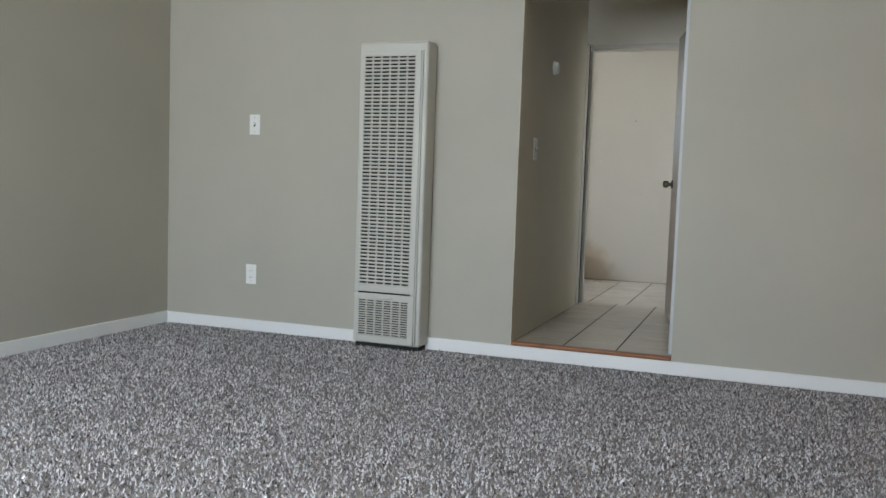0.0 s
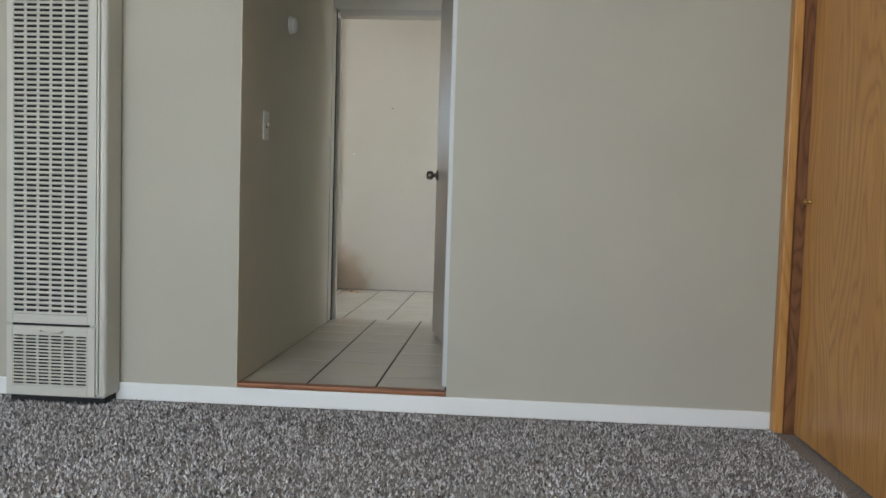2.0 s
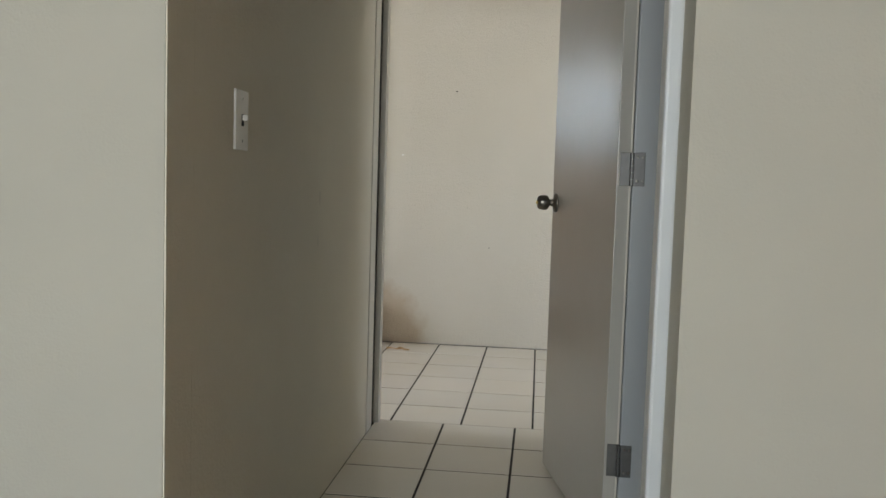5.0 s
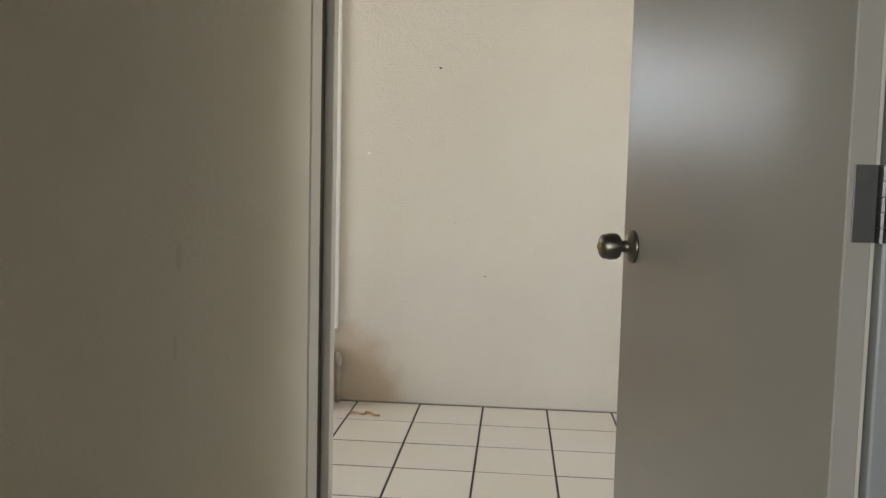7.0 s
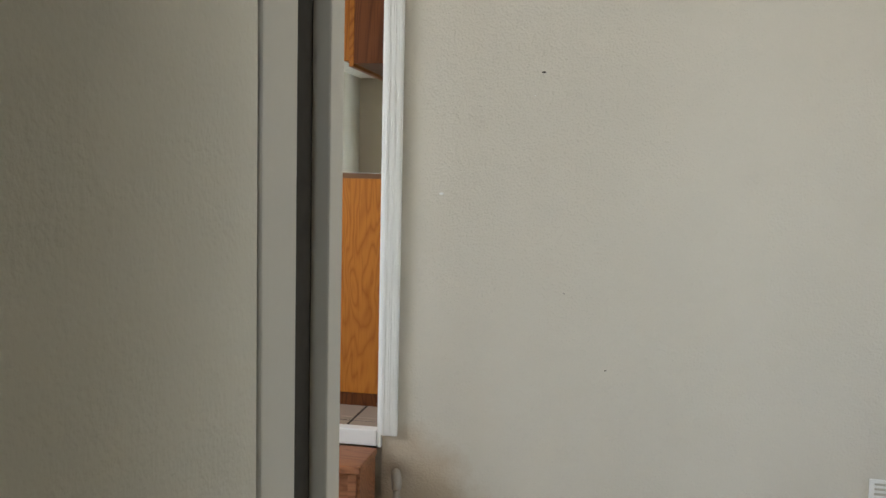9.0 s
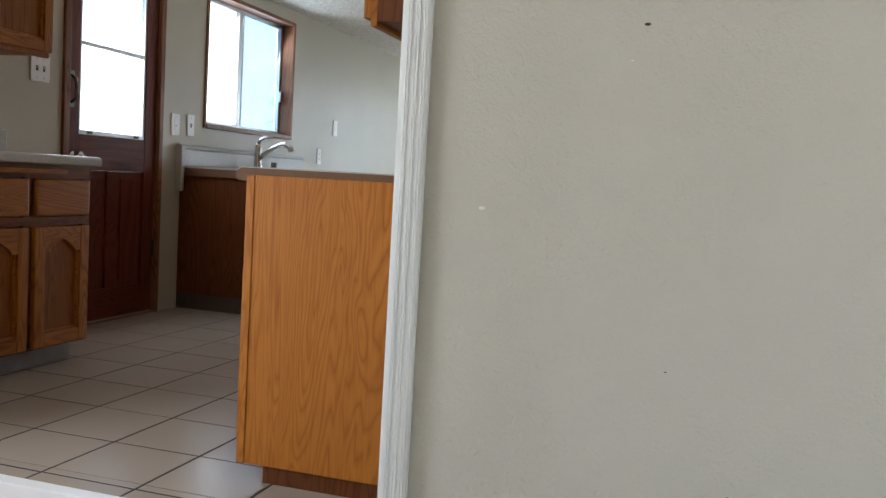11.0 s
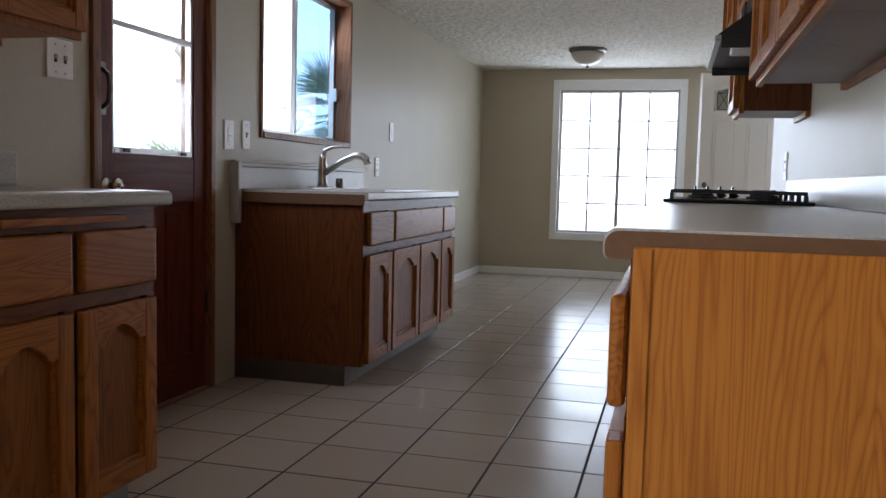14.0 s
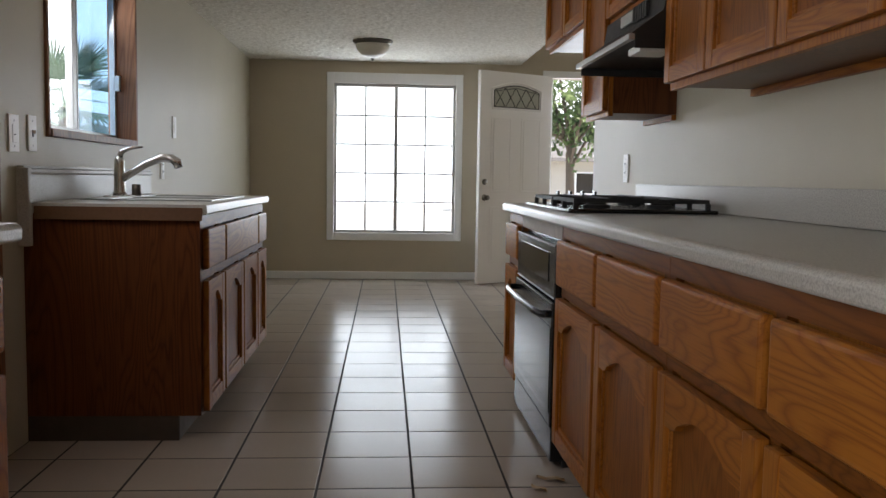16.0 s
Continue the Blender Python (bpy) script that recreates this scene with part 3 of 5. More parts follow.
for i in range(1, 5):
    z = 0.945 + i * 1.425 / 5
    part("muntin", box((-2.07, KF + 0.042, z - 0.007), (-1.50, KF + 0.054, z + 0.007)), M_GREYJAMB, w2)
    part("muntin", box((-1.465, KF + 0.042, z - 0.007), (-0.915, KF + 0.054, z + 0.007)), M_GREYJAMB, w2)
for x in (-1.785, -1.19):
    part("muntin", box((x - 0.008, KF + 0.041, 0.945), (x + 0.008, KF + 0.055, 2.37)), M_GREYJAMB, w2)
g = part("pane", box((-2.07, KF + 0.046, 0.945), (-0.915, KF + 0.050, 2.37)), M_GLASS, w2)
g.visible_shadow = False
part("latch", box((-0.935, KF + 0.018, 1.75), (-0.92, KF + 0.03, 1.86), 0.003), M_ALU, w2)

# sliding window over the sink
w3 = structure("window_3", boxes([((KL - 0.135, 6.972, 1.612), (KL + 0.012, 6.995, 2.518)), ((KL - 0.135, 8.17, 1.612), (KL + 0.012, 8.198, 2.518)), ((KL - 0.135, 6.995, 1.612), (KL + 0.018, 8.17, 1.645)), ((KL - 0.135, 6.995, 2.49), (KL + 0.012, 8.17, 2.518))], 0.004), M_FRAMEW, "stained wooden frame around an aluminium sliding window", "window")
part("window_frame", boxes([((KL - 0.12, 6.995, 1.645), (KL - 0.09, 7.02, 2.49)), ((KL - 0.12, 8.145, 1.645), (KL - 0.09, 8.17, 2.49)), ((KL - 0.12, 7.02, 1.645), (KL - 0.09, 8.145, 1.67)), ((KL - 0.12, 7.02, 2.465), (KL - 0.09, 8.145, 2.49)), ((KL - 0.12, 7.52, 1.67), (KL - 0.085, 7.565, 2.465)), ((KL - 0.10, 7.575, 1.67), (KL - 0.085, 7.59, 2.465))], 0.003), M_ALU, w3, "aluminium sliding sash")
g = part("pane", box((KL - 0.108, 7.02, 1.67), (KL - 0.104, 8.145, 2.465)), M_GLASS, w3)
g.visible_shadow = False
sc = part("insect_screen", box((KL - 0.128, 7.55, 1.66), (KL - 0.126, 8.15, 2.475)), M_SCREEN, w3, "fine blue-grey insect screen")
sc.visible_shadow = False
part("latch", box((KL - 0.084, 8.12, 1.90), (KL - 0.06, 8.15, 1.98), 0.003), M_ALU, w3)


# ---------------------------------------------------------------- cabinet pieces
def arch_line(y0, y1, z, rise):
    """The lower edge of a cathedral top rail, from y0 to y1."""
    w, c = y1 - y0, (y0 + y1) / 2
    pts = []
    for i in range(21):
        u = i / 20
        d = abs(u - 0.5) * 2
        if d < 0.62:
            h = 0.35 + 0.65 * math.cos(d / 0.62 * math.pi / 2)
        else:
            h = 0.35 * max(0.0, 1 - (d - 0.62) / 0.14) ** 2
        pts.append((y0 + u * w, z + rise * h))
    return pts


def cab_door(parent, s, x, y0, y1, z0, z1, mat_v, mat_h, mat_p, arch=0.05, rail=0.055, proud=0.024):
    """A framed panel door on the plane x, facing s (+1: +x, -1: -x)."""
    f = x + s * proud
    st = min(rail, (y1 - y0) * 0.22)
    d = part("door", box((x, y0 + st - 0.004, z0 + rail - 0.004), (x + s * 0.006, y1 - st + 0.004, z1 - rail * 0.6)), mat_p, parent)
    part("stile", box((x, y0, z0), (f, y0 + st, z1), 0.005), mat_v, d)
    part("stile", box((x, y1 - st, z0), (f, y1, z1), 0.005), mat_v, d)
    part("bottom_rail", box((x, y0 + st, z0), (f - s * 0.001, y1 - st, z0 + rail), 0.004), mat_h, d)
    if arch:
        low = arch_line(y0 + st, y1 - st, z1 - rail - arch, arch)
        out = [(y0 + st, z1), ] + low + [(y1 - st, z1)]
    else:
        out = [(y0 + st, z1), (y0 + st, z1 - rail), (y1 - st, z1 - rail), (y1 - st, z1)]
    part("top_rail", prism(out, x, f - s * 0.001, "x"), mat_h, d)
    q = st + 0.004
    part("panel_moulding", boxes([((x, y0 + st - 0.001, z0 + rail), (x + s * 0.013, y0 + q + 0.006, z1 - rail - arch)), ((x, y1 - q - 0.006, z0 + rail), (x + s * 0.013, y1 - st + 0.001, z1 - rail - arch)), ((x, y0 + q, z0 + rail - 0.001), (x + s * 0.013, y1 - q, z0 + rail + 0.012))], 0.004), mat_h, d)
    return d


def drawer(parent, s, x, y0, y1, z0, z1, mat):
    return part("drawer_front", box((x, y0, z0), (x + s * 0.025, y1, z1), 0.011, 3), mat, parent)


def base_cabinet(name, label, s, back, face, y0, y1, cols, mats, top=1.315, kick=ZK + 0.095, door_z=(0.56, 1.065), drawer_z=(1.11, 1.265), drawers=None, ends=(), group=""):
    mv, mh, mp, me = mats
    c = thing(name, label, "cabinet", group, ((back + face) / 2, (y0 + y1) / 2, ZK))
    off = Matrix.Translation((-(back + face) / 2, -(y0 + y1) / 2, -ZK))
    made = []
    made.append(part("body", boxes([((back, y0, kick), (face - s * 0.02, y1, top))]), me, c))
    made.append(part("face_frame", boxes([((face - s * 0.02, y0, kick), (face, y1, kick + 0.02)), ((face - s * 0.02, y0, 1.07), (face, y1, 1.105)), ((face - s * 0.02, y0, 1.268), (face, y1, top))] + [((face - s * 0.0195, a - 0.018, kick + 0.02), (face - s * 0.001, a + 0.018, 1.268)) for a in [y0 + 0.018] + [u[1] for u in cols[:-1]] + [y1 - 0.018]]), M_FACESHADE, c))
    made.append(part("kickboard", box((back, y0 + 0.005, ZK), (face - s * 0.085, y1 - 0.005, kick)), M_KICK, c, "worn grey kickboard"))
    for a, b in cols:
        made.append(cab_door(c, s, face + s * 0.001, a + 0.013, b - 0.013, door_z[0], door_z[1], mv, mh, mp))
    for a, b in drawers or cols:
        made.append(drawer(c, s, face + s * 0.001, a + 0.013, b - 0.013, drawer_z[0], drawer_z[1], mh))
    for o in made:
        o.matrix_basis = off @ o.matrix_basis
    return c


def wall_cabinet(name, label, s, back, face, y0, y1, z0, z1, cols, mats, arch=0.0):
    mv, mh, mp, me = mats
    c = thing(name, label, "cabinet", "wall cabinets", ((back + face) / 2, (y0 + y1) / 2, z0))
    off = Matrix.Translation((-(back + face) / 2, -(y0 + y1) / 2, -z0))
    made = [part("body", box((back, y0, z0 + 0.012), (face - s * 0.02, y1, z1)), me, c)]
    made.append(part("face_frame", boxes([((face - s * 0.0195, y0, z0), (face, y1, z0 + 0.04)), ((face - s * 0.0195, y0, z1 - 0.04), (face, y1, z1))] + [((face - s * 0.0195, max(y0, a - 0.02), z0 + 0.04), (face, min(y1, a + 0.02), z1 - 0.04)) for a in [y0 + 0.02] + [u[1] for u in cols[:-1]] + [y1 - 0.02]], 0.002), mv, c))
    made.append(part("bottom_lip", box((back, y0 + 0.001, z0 - 0.012), (back + s * 0.02, y1 - 0.001, z0 + 0.011)), mh, c))
    for a, b in cols:
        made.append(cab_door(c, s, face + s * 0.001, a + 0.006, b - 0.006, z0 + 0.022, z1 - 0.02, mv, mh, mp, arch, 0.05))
    for o in made:
        o.matrix_basis = off @ o.matrix_basis
    return c


OAK = (M_OAKV, M_OAKH, M_OAKSHADE, M_OAKPANEL)
DARK = (M_OAKV, M_OAKH, M_OAKSHADE, M_BROWN)

# right-hand run
FX = -0.97
base_cabinet("base_cabinet", "golden oak base cabinet with arched doors beside the oven", -1, KR, FX, 5.272, 6.385, [(5.272, 5.825), (5.825, 6.385)], OAK, group="base cabinets")
base_cabinet("base_cabinet", "golden oak base cabinet with plywood end panel at the doorway", -1, KR, FX, 4.225, 5.270, [(4.226, 4.75), (4.75, 5.270)], OAK, group="base cabinets")
base_cabinet("base_cabinet", "narrow golden oak base cabinet at the counter end", -1, KR, FX, 7.24, 7.63, [(7.25, 7.62)], OAK, group="base cabinets")
pan = thing("end_panel", "golden oak plywood end panel of the counter", "cabinet panel", "", (-0.68, 4.21, ZK))
part("panel", box((FX + 0.686, -0.012, 0.052), (KR + 0.68 - 0.002, 0.013, 0.879), 0.002), M_OAKPANEL, pan)
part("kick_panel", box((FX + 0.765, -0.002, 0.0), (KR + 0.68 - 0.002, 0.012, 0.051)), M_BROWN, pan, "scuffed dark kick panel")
part("corner_strip", box((FX + 0.684, -0.0155, 0.052), (FX + 0.708, -0.0125, 0.877), 0.002), M_OAKPANEL, pan)


def counter(name, label, outline, y0, y1):
    o = tagged(link(name, prism(outline, y0, y1, "y"), M_LAM), label, "worktop")
    return o


def rounded(back, front, z0, z1, r=0.018):
    """Cross-section of a worktop with a rounded front edge."""
    s = 1 if front > back else -1
    pts = [(back, z0), (back, z1)]
    for i in range(7):
        a = math.pi / 2 * i / 6
        pts.append((front - s * r + s * r * math.sin(a), z1 - r + r * math.cos(a)))
    for i in range(4):
        a = math.pi / 2 * i / 3
        pts.append((front - s * 0.008 + s * 0.008 * math.cos(a), z0 + 0.008 - 0.008 * math.sin(a)))
    return pts


counter("worktop", "off-white laminate worktop with a rounded edge", rounded(KR - 0.001, -1.005, 1.317, 1.357), 4.206, 7.67)
tagged(link("worktop_end_strip", prism(rounded(KR - 0.002, -1.003, 1.3172, 1.3535), 4.2012, 4.2057, "y"), M_BARE), "bare brown edge at the worktop end", "trim", kind="structure")
tagged(link("backsplash", box((KR - 0.022, 4.22, 1.358), (KR - 0.001, 7.50, 1.458), 0.005), M_LAM), "off-white laminate backsplash on the wall", "backsplash")

# wall cabinets on the right; brown bodies hold their underside shade as colour
wall_cabinet("wall_cabinet", "golden oak wall cabinet with three framed doors", -1, KR, -0.66, 5.00, 6.245, 1.765, 2.56, [(5.00, 5.44), (5.44, 5.885), (5.885, 6.245)], DARK)
wall_cabinet("wall_cabinet", "golden oak wall cabinet near the doorway", -1, KR, -0.66, 4.30, 4.998, 1.765, 2.56, [(4.30, 4.65), (4.65, 4.998)], DARK)
wall_cabinet("wall_cabinet", "short golden oak cabinet above the range hood", -1, KR, -0.66, 6.247, 7.018, 2.11, 2.56, [(6.247, 6.632), (6.632, 7.018)], DARK)
wall_cabinet("wall_cabinet", "narrow dark-sided oak wall cabinet beside the hood", -1, KR, -0.66, 7.02, 7.42, 1.74, 2.56, [(7.02, 7.42)], DARK)
wall_cabinet("wall_cabinet", "short oak wall cabinet at the end of the run", -1, KR, -0.66, 7.422, 8.37, 2.185, 2.56, [(7.422, 7.895), (7.895, 8.37)], DARK)

# left-hand cabinets
base_cabinet("base_cabinet", "oak base cabinet with arched doors beside the back door", 1, KL, -2.36, 4.515, 5.235, [(4.525, 4.875), (4.885, 5.228)], OAK, top=1.325, group="base cabinets")
tagged(link("cutting_board", box((-2.60, 4.62, 1.286), (-2.325, 5.06, 1.305), 0.003), M_OAKH), "pull-out wooden cutting board under the worktop", "cutting board")
counter("worktop", "off-white laminate worktop with a rounded edge", rounded(KL + 0.001, -2.318, 1.327, 1.367), 4.517, 5.265)
tagged(link("backsplash", box((KL + 0.001, 4.52, 1.368), (KL + 0.022, 5.32, 1.475), 0.008), M_LAM), "off-white laminate backsplash behind the worktop", "backsplash")
wall_cabinet("wall_cabinet", "oak wall cabinet with framed doors over the worktop", 1, KL, -2.62, 4.515, 5.265, 1.80, 2.56, [(4.515, 4.905), (4.905, 5.265)], OAK)
pantry = thing("pantry_cabinet", "tall oak pantry cabinet with framed doors", "cabinet", "", (-2.64, 4.29, ZK))
off = Matrix.Translation((2.64, -4.29, -ZK))
for o in (part("body", box((KL + 0.001, 4.06, ZK), (-2.38, 4.513, 2.56)), M_OAKPANEL, pantry),
          part("face_frame", boxes([((-2.38, 4.06, ZK + 0.09), (-2.36, 4.09, 2.56)), ((-2.38, 4.485, ZK + 0.09), (-2.36, 4.513, 2.56)), ((-2.38, 4.09, 1.24), (-2.36, 4.485, 1.36))], 0.002), M_OAKV, pantry),
          cab_door(pantry, 1, -2.359, 4.08, 4.492, 1.33, 2.5, M_OAKV, M_OAKH, M_OAKV, 0.05),
          cab_door(pantry, 1, -2.359, 4.08, 4.492, 0.56, 1.255, M_OAKV, M_OAKH, M_OAKV, 0.05)):
    o.matrix_basis = off @ o.matrix_basis

# sink cabinet
base_cabinet("sink_cabinet", "worn oak sink cabinet with a dark brown plywood side", 1, KL, -2.275, 6.75, 8.37, [(6.755, 7.11), (7.11, 7.586), (7.586, 8.03), (8.03, 8.365)], DARK, drawers=[(6.755, 7.125), (7.125, 8.055), (8.055, 8.365)], group="base cabinets")
sp = thing("end_panel", "dark brown plywood side of the sink cabinet", "cabinet panel", "", (-2.6, 6.74, ZK))
part("panel", box((KL + 2.6 + 0.001, -0.006, 0.096), (-2.275 + 2.6, 0.009, 0.862), 0.002), M_BROWN, sp)
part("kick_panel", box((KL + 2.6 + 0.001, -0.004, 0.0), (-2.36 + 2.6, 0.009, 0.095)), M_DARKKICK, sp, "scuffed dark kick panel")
counter("worktop", "worn off-white laminate worktop around the sink", rounded(KL + 0.001, -2.245, 1.319, 1.357, 0.008), 6.715, 8.40)
tagged(link("worktop_underside_strip", box((KL + 0.05, 6.7105, 1.297), (-2.262, 6.7145, 1.346), 0.001), M_BARE), "dark strip under the worktop edge", "trim", kind="structure")
spl = thing("sink_backsplash", "beige moulded backsplash with a stepped top", "backsplash", "", (KL + 0.001, 7.55, 1.358))
part("board", box((0, -0.835, 0), (0.022, 0.855, 0.105), 0.004), M_LAM, spl)
part("top_moulding", boxes([((0, -0.855, 0.106), (0.034, 0.84, 0.122)), ((0, -0.86, 0.1225), (0.026, 0.84, 0.135))], 0.004), M_LAM, spl)
part("end_cap", box((0, -0.87, -0.16), (0.045, -0.836, 0.128), 0.006), M_LAM, spl)

for n_, x_, z_, r_, m_ in (("paint_chip", -0.206, 1.291, 0.006, M_CHIP), ("nail_hole", 0.126, 1.695, 0.005, M_GAP), ("paint_chip", 0.36, 0.72, 0.003, M_GAP), ("nail_hole", 0.215, 0.97, 0.002, M_GAP), ("paint_chip", 0.10, 1.62, 0.002, M_CHIP)):
    part(n_, lathe([(0, 0), (r_, 0), (r_ * 0.8, 0.001), (0, 0.0014)], put(x_, YB - 0.0004, z_, AXMY @ pose(0, 0, 0, 0, 0, 0) @ Matrix.Diagonal((1.4, 0.7, 1, 1))), 9), m_, wall_cream)

part("dirt_line", box((-0.34, YB - 0.005, ZH), (2.79, YB - 0.0005, ZH + 0.005), 0.002), M_KICK, wall_cream, "grimy joint at the floor")
for y_, z_, r_ in ((1.083, 1.057, 0.022), (1.07, 0.925, 0.018), (1.30, 0.86, 0.007)):
    part("smudge", lathe([(0, 0), (r_, 0), (0, 0.0006)], put(-0.0002, y_, z_, AXX @ Matrix.Diagonal((1.5, 0.8, 1, 1))), 14), M_SMUDGE, wall_hall)
# added glowing sheet in place of bright distance
structure("backdrop", box((-58, 57, -0.1), (58, 58, 16)), M_GLOWBACK, "glowing sheet standing in for the overbright distance", "backdrop")

# ---------------------------------------------------------------- living room things
FURN = thing("wall_furnace_heater", "tall beige enamel gas wall furnace with louvred grilles", "heater", "", (-0.74, 0, 0.03))


def grille(name, x0, x1, z0, z1, rows, cols, y):
    """A sheet with rows of small louvre slots: bars around dark gaps, each with a tilted lip."""
    bm = bmesh.new()
    cw, rh = (x1 - x0) / cols, (z1 - z0) / rows
    for c in range(cols + 1):
        x = x0 + c * cw
        add_box(bm, (x - cw * 0.10, y, z0), (x + cw * 0.10, y + 0.004, z1))
    for r in range(rows):
        z = z0 + r * rh
        a = [bm.verts.new((x, yy, zz)) for x in (x0, x1) for yy, zz in ((y + 0.001, z), (y - 0.004, z + rh * 0.18), (y + 0.003, z + rh * 0.58))]
        bm.faces.new((a[0], a[1], a[4], a[3]))
        bm.faces.new((a[1], a[2], a[5], a[4]))
        bm.faces.new((a[2], a[0], a[3], a[5]))
    return bm


# local frame: x across (0 at the middle), -y out of the wall, z up from the base
part("case", box((-0.215, -0.150, 0.0), (0.222, -0.001, 1.79), 0.022, 4), M_HEAT, FURN)
part("side_flange", box((-0.238, -0.05, 0.0), (-0.2155, -0.001, 1.78), 0.006), M_HEAT, FURN)
part("upper_door", boxes([((-0.200, -0.166, 0.315), (-0.175, -0.151, 1.735)), ((0.152, -0.166, 0.315), (0.185, -0.151, 1.735)), ((-0.175, -0.166, 1.705), (0.152, -0.151, 1.735)), ((-0.175, -0.166, 0.315), (0.152, -0.151, 0.352))], 0.003), M_HEAT, FURN)
part("door_edge", box((0.187, -0.164, 0.02), (0.196, -0.151, 1.735), 0.002), M_HEAT, FURN)
part("upper_grille", grille("upper_grille", -0.175, 0.152, 0.352, 1.705, 62, 6, -0.164), M_HEAT, FURN, "rows of small louvre slots")
# sheet coloured black as the shade between louvres
part("grille_backing", box((-0.18, -0.1535, 0.03), (0.155, -0.1515, 1.71)), M_SHADEBLACK, FURN, "black sheet for the shade behind the louvres")
part("lower_door", boxes([((-0.200, -0.168, 0.01), (-0.175, -0.151, 0.305)), ((0.152, -0.168, 0.01), (0.185, -0.151, 0.305)), ((-0.175, -0.168, 0.265), (0.152, -0.151, 0.305)), ((-0.175, -0.168, 0.01), (0.152, -0.151, 0.05))], 0.003), M_HEAT, FURN)
part("lower_grille", grille("lower_grille", -0.175, 0.152, 0.05, 0.265, 15, 6, -0.166), M_HEAT, FURN, "rows of small louvre slots")
part("pull", tube([(-0.05, -0.170, 0.285), (-0.03, -0.183, 0.281), (0.03, -0.183, 0.281), (0.05, -0.170, 0.285)], 0.004, 8), M_HEAT, FURN, "small curved pull", True)
# black block painted as the shadow beneath the case
part("base_shade_block", box((-0.20, -0.13, -0.03), (0.21, -0.02, 0.0)), M_SHADEBLACK, FURN)
part("top_plate", box((-0.15, -0.10, 1.7905), (0.20, -0.001, 1.80), 0.003), M_HEAT, FURN)


def wall_plate(name, label, m, gangs=1, kind="switch", w=0.075, h=0.128):
    """A cover plate in the local xz plane, facing -y, placed by m."""
    p = thing(name, label, "outlet" if kind == "outlet" else "switch", "wall plates")
    W = w + (gangs - 1) * 0.046
    part("plate", box((-W / 2, -0.007, -h / 2), (W / 2, -0.0005, h / 2), 0.003), M_PLATE, p)
    for g in range(gangs):
        x = (g - (gangs - 1) / 2) * 0.046
        if kind == "outlet":
            for z in (-0.021, 0.021):
                part("receptacle", lathe([(0, 0), (0.0165, 0), (0.0165, 0.003), (0, 0.0035)], put(x, -0.006, z, AXMY), 16), M_PLATE, p)
                part("slot", boxes([((x - 0.008, -0.0105, z - 0.003), (x - 0.0055, -0.009, z + 0.006)), ((x + 0.0055, -0.0105, z - 0.003), (x + 0.008, -0.009, z + 0.006))]), M_SLOT, p)
        elif kind == "decora":
            part("rocker", box((x - 0.0165, -0.0095, -0.033), (x + 0.0165, -0.0065, 0.033), 0.002), M_PLATE, p)
            part("slot", box((x - 0.007, -0.0105, -0.006), (x + 0.007, -0.0093, -0.003)), M_SLOT, p)
        else:
            part("toggle_slot", box((x - 0.006, -0.0085, -0.013), (x + 0.006, -0.0068, 0.013)), M_SLOT, p)
            part("toggle", box((x - 0.0045, -0.020, -0.001), (x + 0.0045, -0.0075, 0.011), 0.0015), M_PLATE, p)
        for z in (-0.046, 0.046):
            part("screw", lathe([(0, 0), (0.0035, 0), (0.003, 0.0015), (0, 0.0018)], put(x, -0.0068, z, AXMY), 8), M_ALU, p)
    p.matrix_world = m
    return p


wall_plate("light_switch", "white toggle switch plate on the greige wall", pose(-1.762, 0, 1.342))
wall_plate("wall_outlet", "white duplex outlet low on the greige wall", pose(-1.77, 0, 0.372), kind="outlet")
EASTF, WESTF = pose(0, 0, 0, 0, 0, 90), pose(0, 0, 0, 0, 0, -90)   # plates facing +x, -x
wall_plate("light_switch", "white toggle switch plate in the dim hall", put(0, 0.372, 1.236, EASTF), w=0.08, h=0.132)

det = thing("door_chime", "small round white alarm on the hall wall", "detector", "", (0, 0.80, 1.788))
part("base", lathe([(0, 0), (0.045, 0), (0.045, 0.012), (0, 0.012)], AXX), M_PLATE, det)
part("cap", lathe([(0.04, 0.0125), (0.036, 0.03), (0.02, 0.036), (0, 0.037)], AXX), M_PLATE, det, smooth=True)

# closet with a plain oak sliding door
clos = structure("closet_frame", box((2.262, -0.060, 0.0), (2.300, -0.0005, 2.04), 0.006), M_CLOSET, "golden oak closet door frame", "door frame")
part("head", box((2.268, -1.62, 1.985), (2.300, -0.061, 2.04), 0.006), M_CLOSET, clos)
part("reveal", box((2.301, -0.075, 0.0), (2.42, -0.001, 2.04)), M_FRAMEW, clos)
cd = thing("closet_door", "golden oak veneer closet door, closed, with brass pull", "door", "", (2.33, -0.70, 0.012))
part("slab", box((0, -0.62, 0), (0.034, 0.60, 1.965), 0.003), M_CLOSET, cd)
part("knob", lathe([(0, 0), (0.012, 0), (0.006, 0.006), (0.005, 0.012), (0.011, 0.018), (0.011, 0.026), (0, 0.03)], put(-0.0005, 0.545, 0.935, AXMX), 16), M_BRASS, cd, "small brass knob", True)
cd2 = copy_thing(cd, pose(2.385, -1.20, 0.012))

# ---------------------------------------------------------------- hall things
ang = 102.2
leaf = thing("hall_closet_door", "flat greige painted door standing open with pewter knob", "door", "", (0.905, 0.905, ZH + 0.012))
leaf.rotation_euler = (0, 0, radians(ang))
part("slab", box((-0.008, 0.0, 0), (0.742, 0.035, 2.0), 0.0025), M_DOORP, leaf)


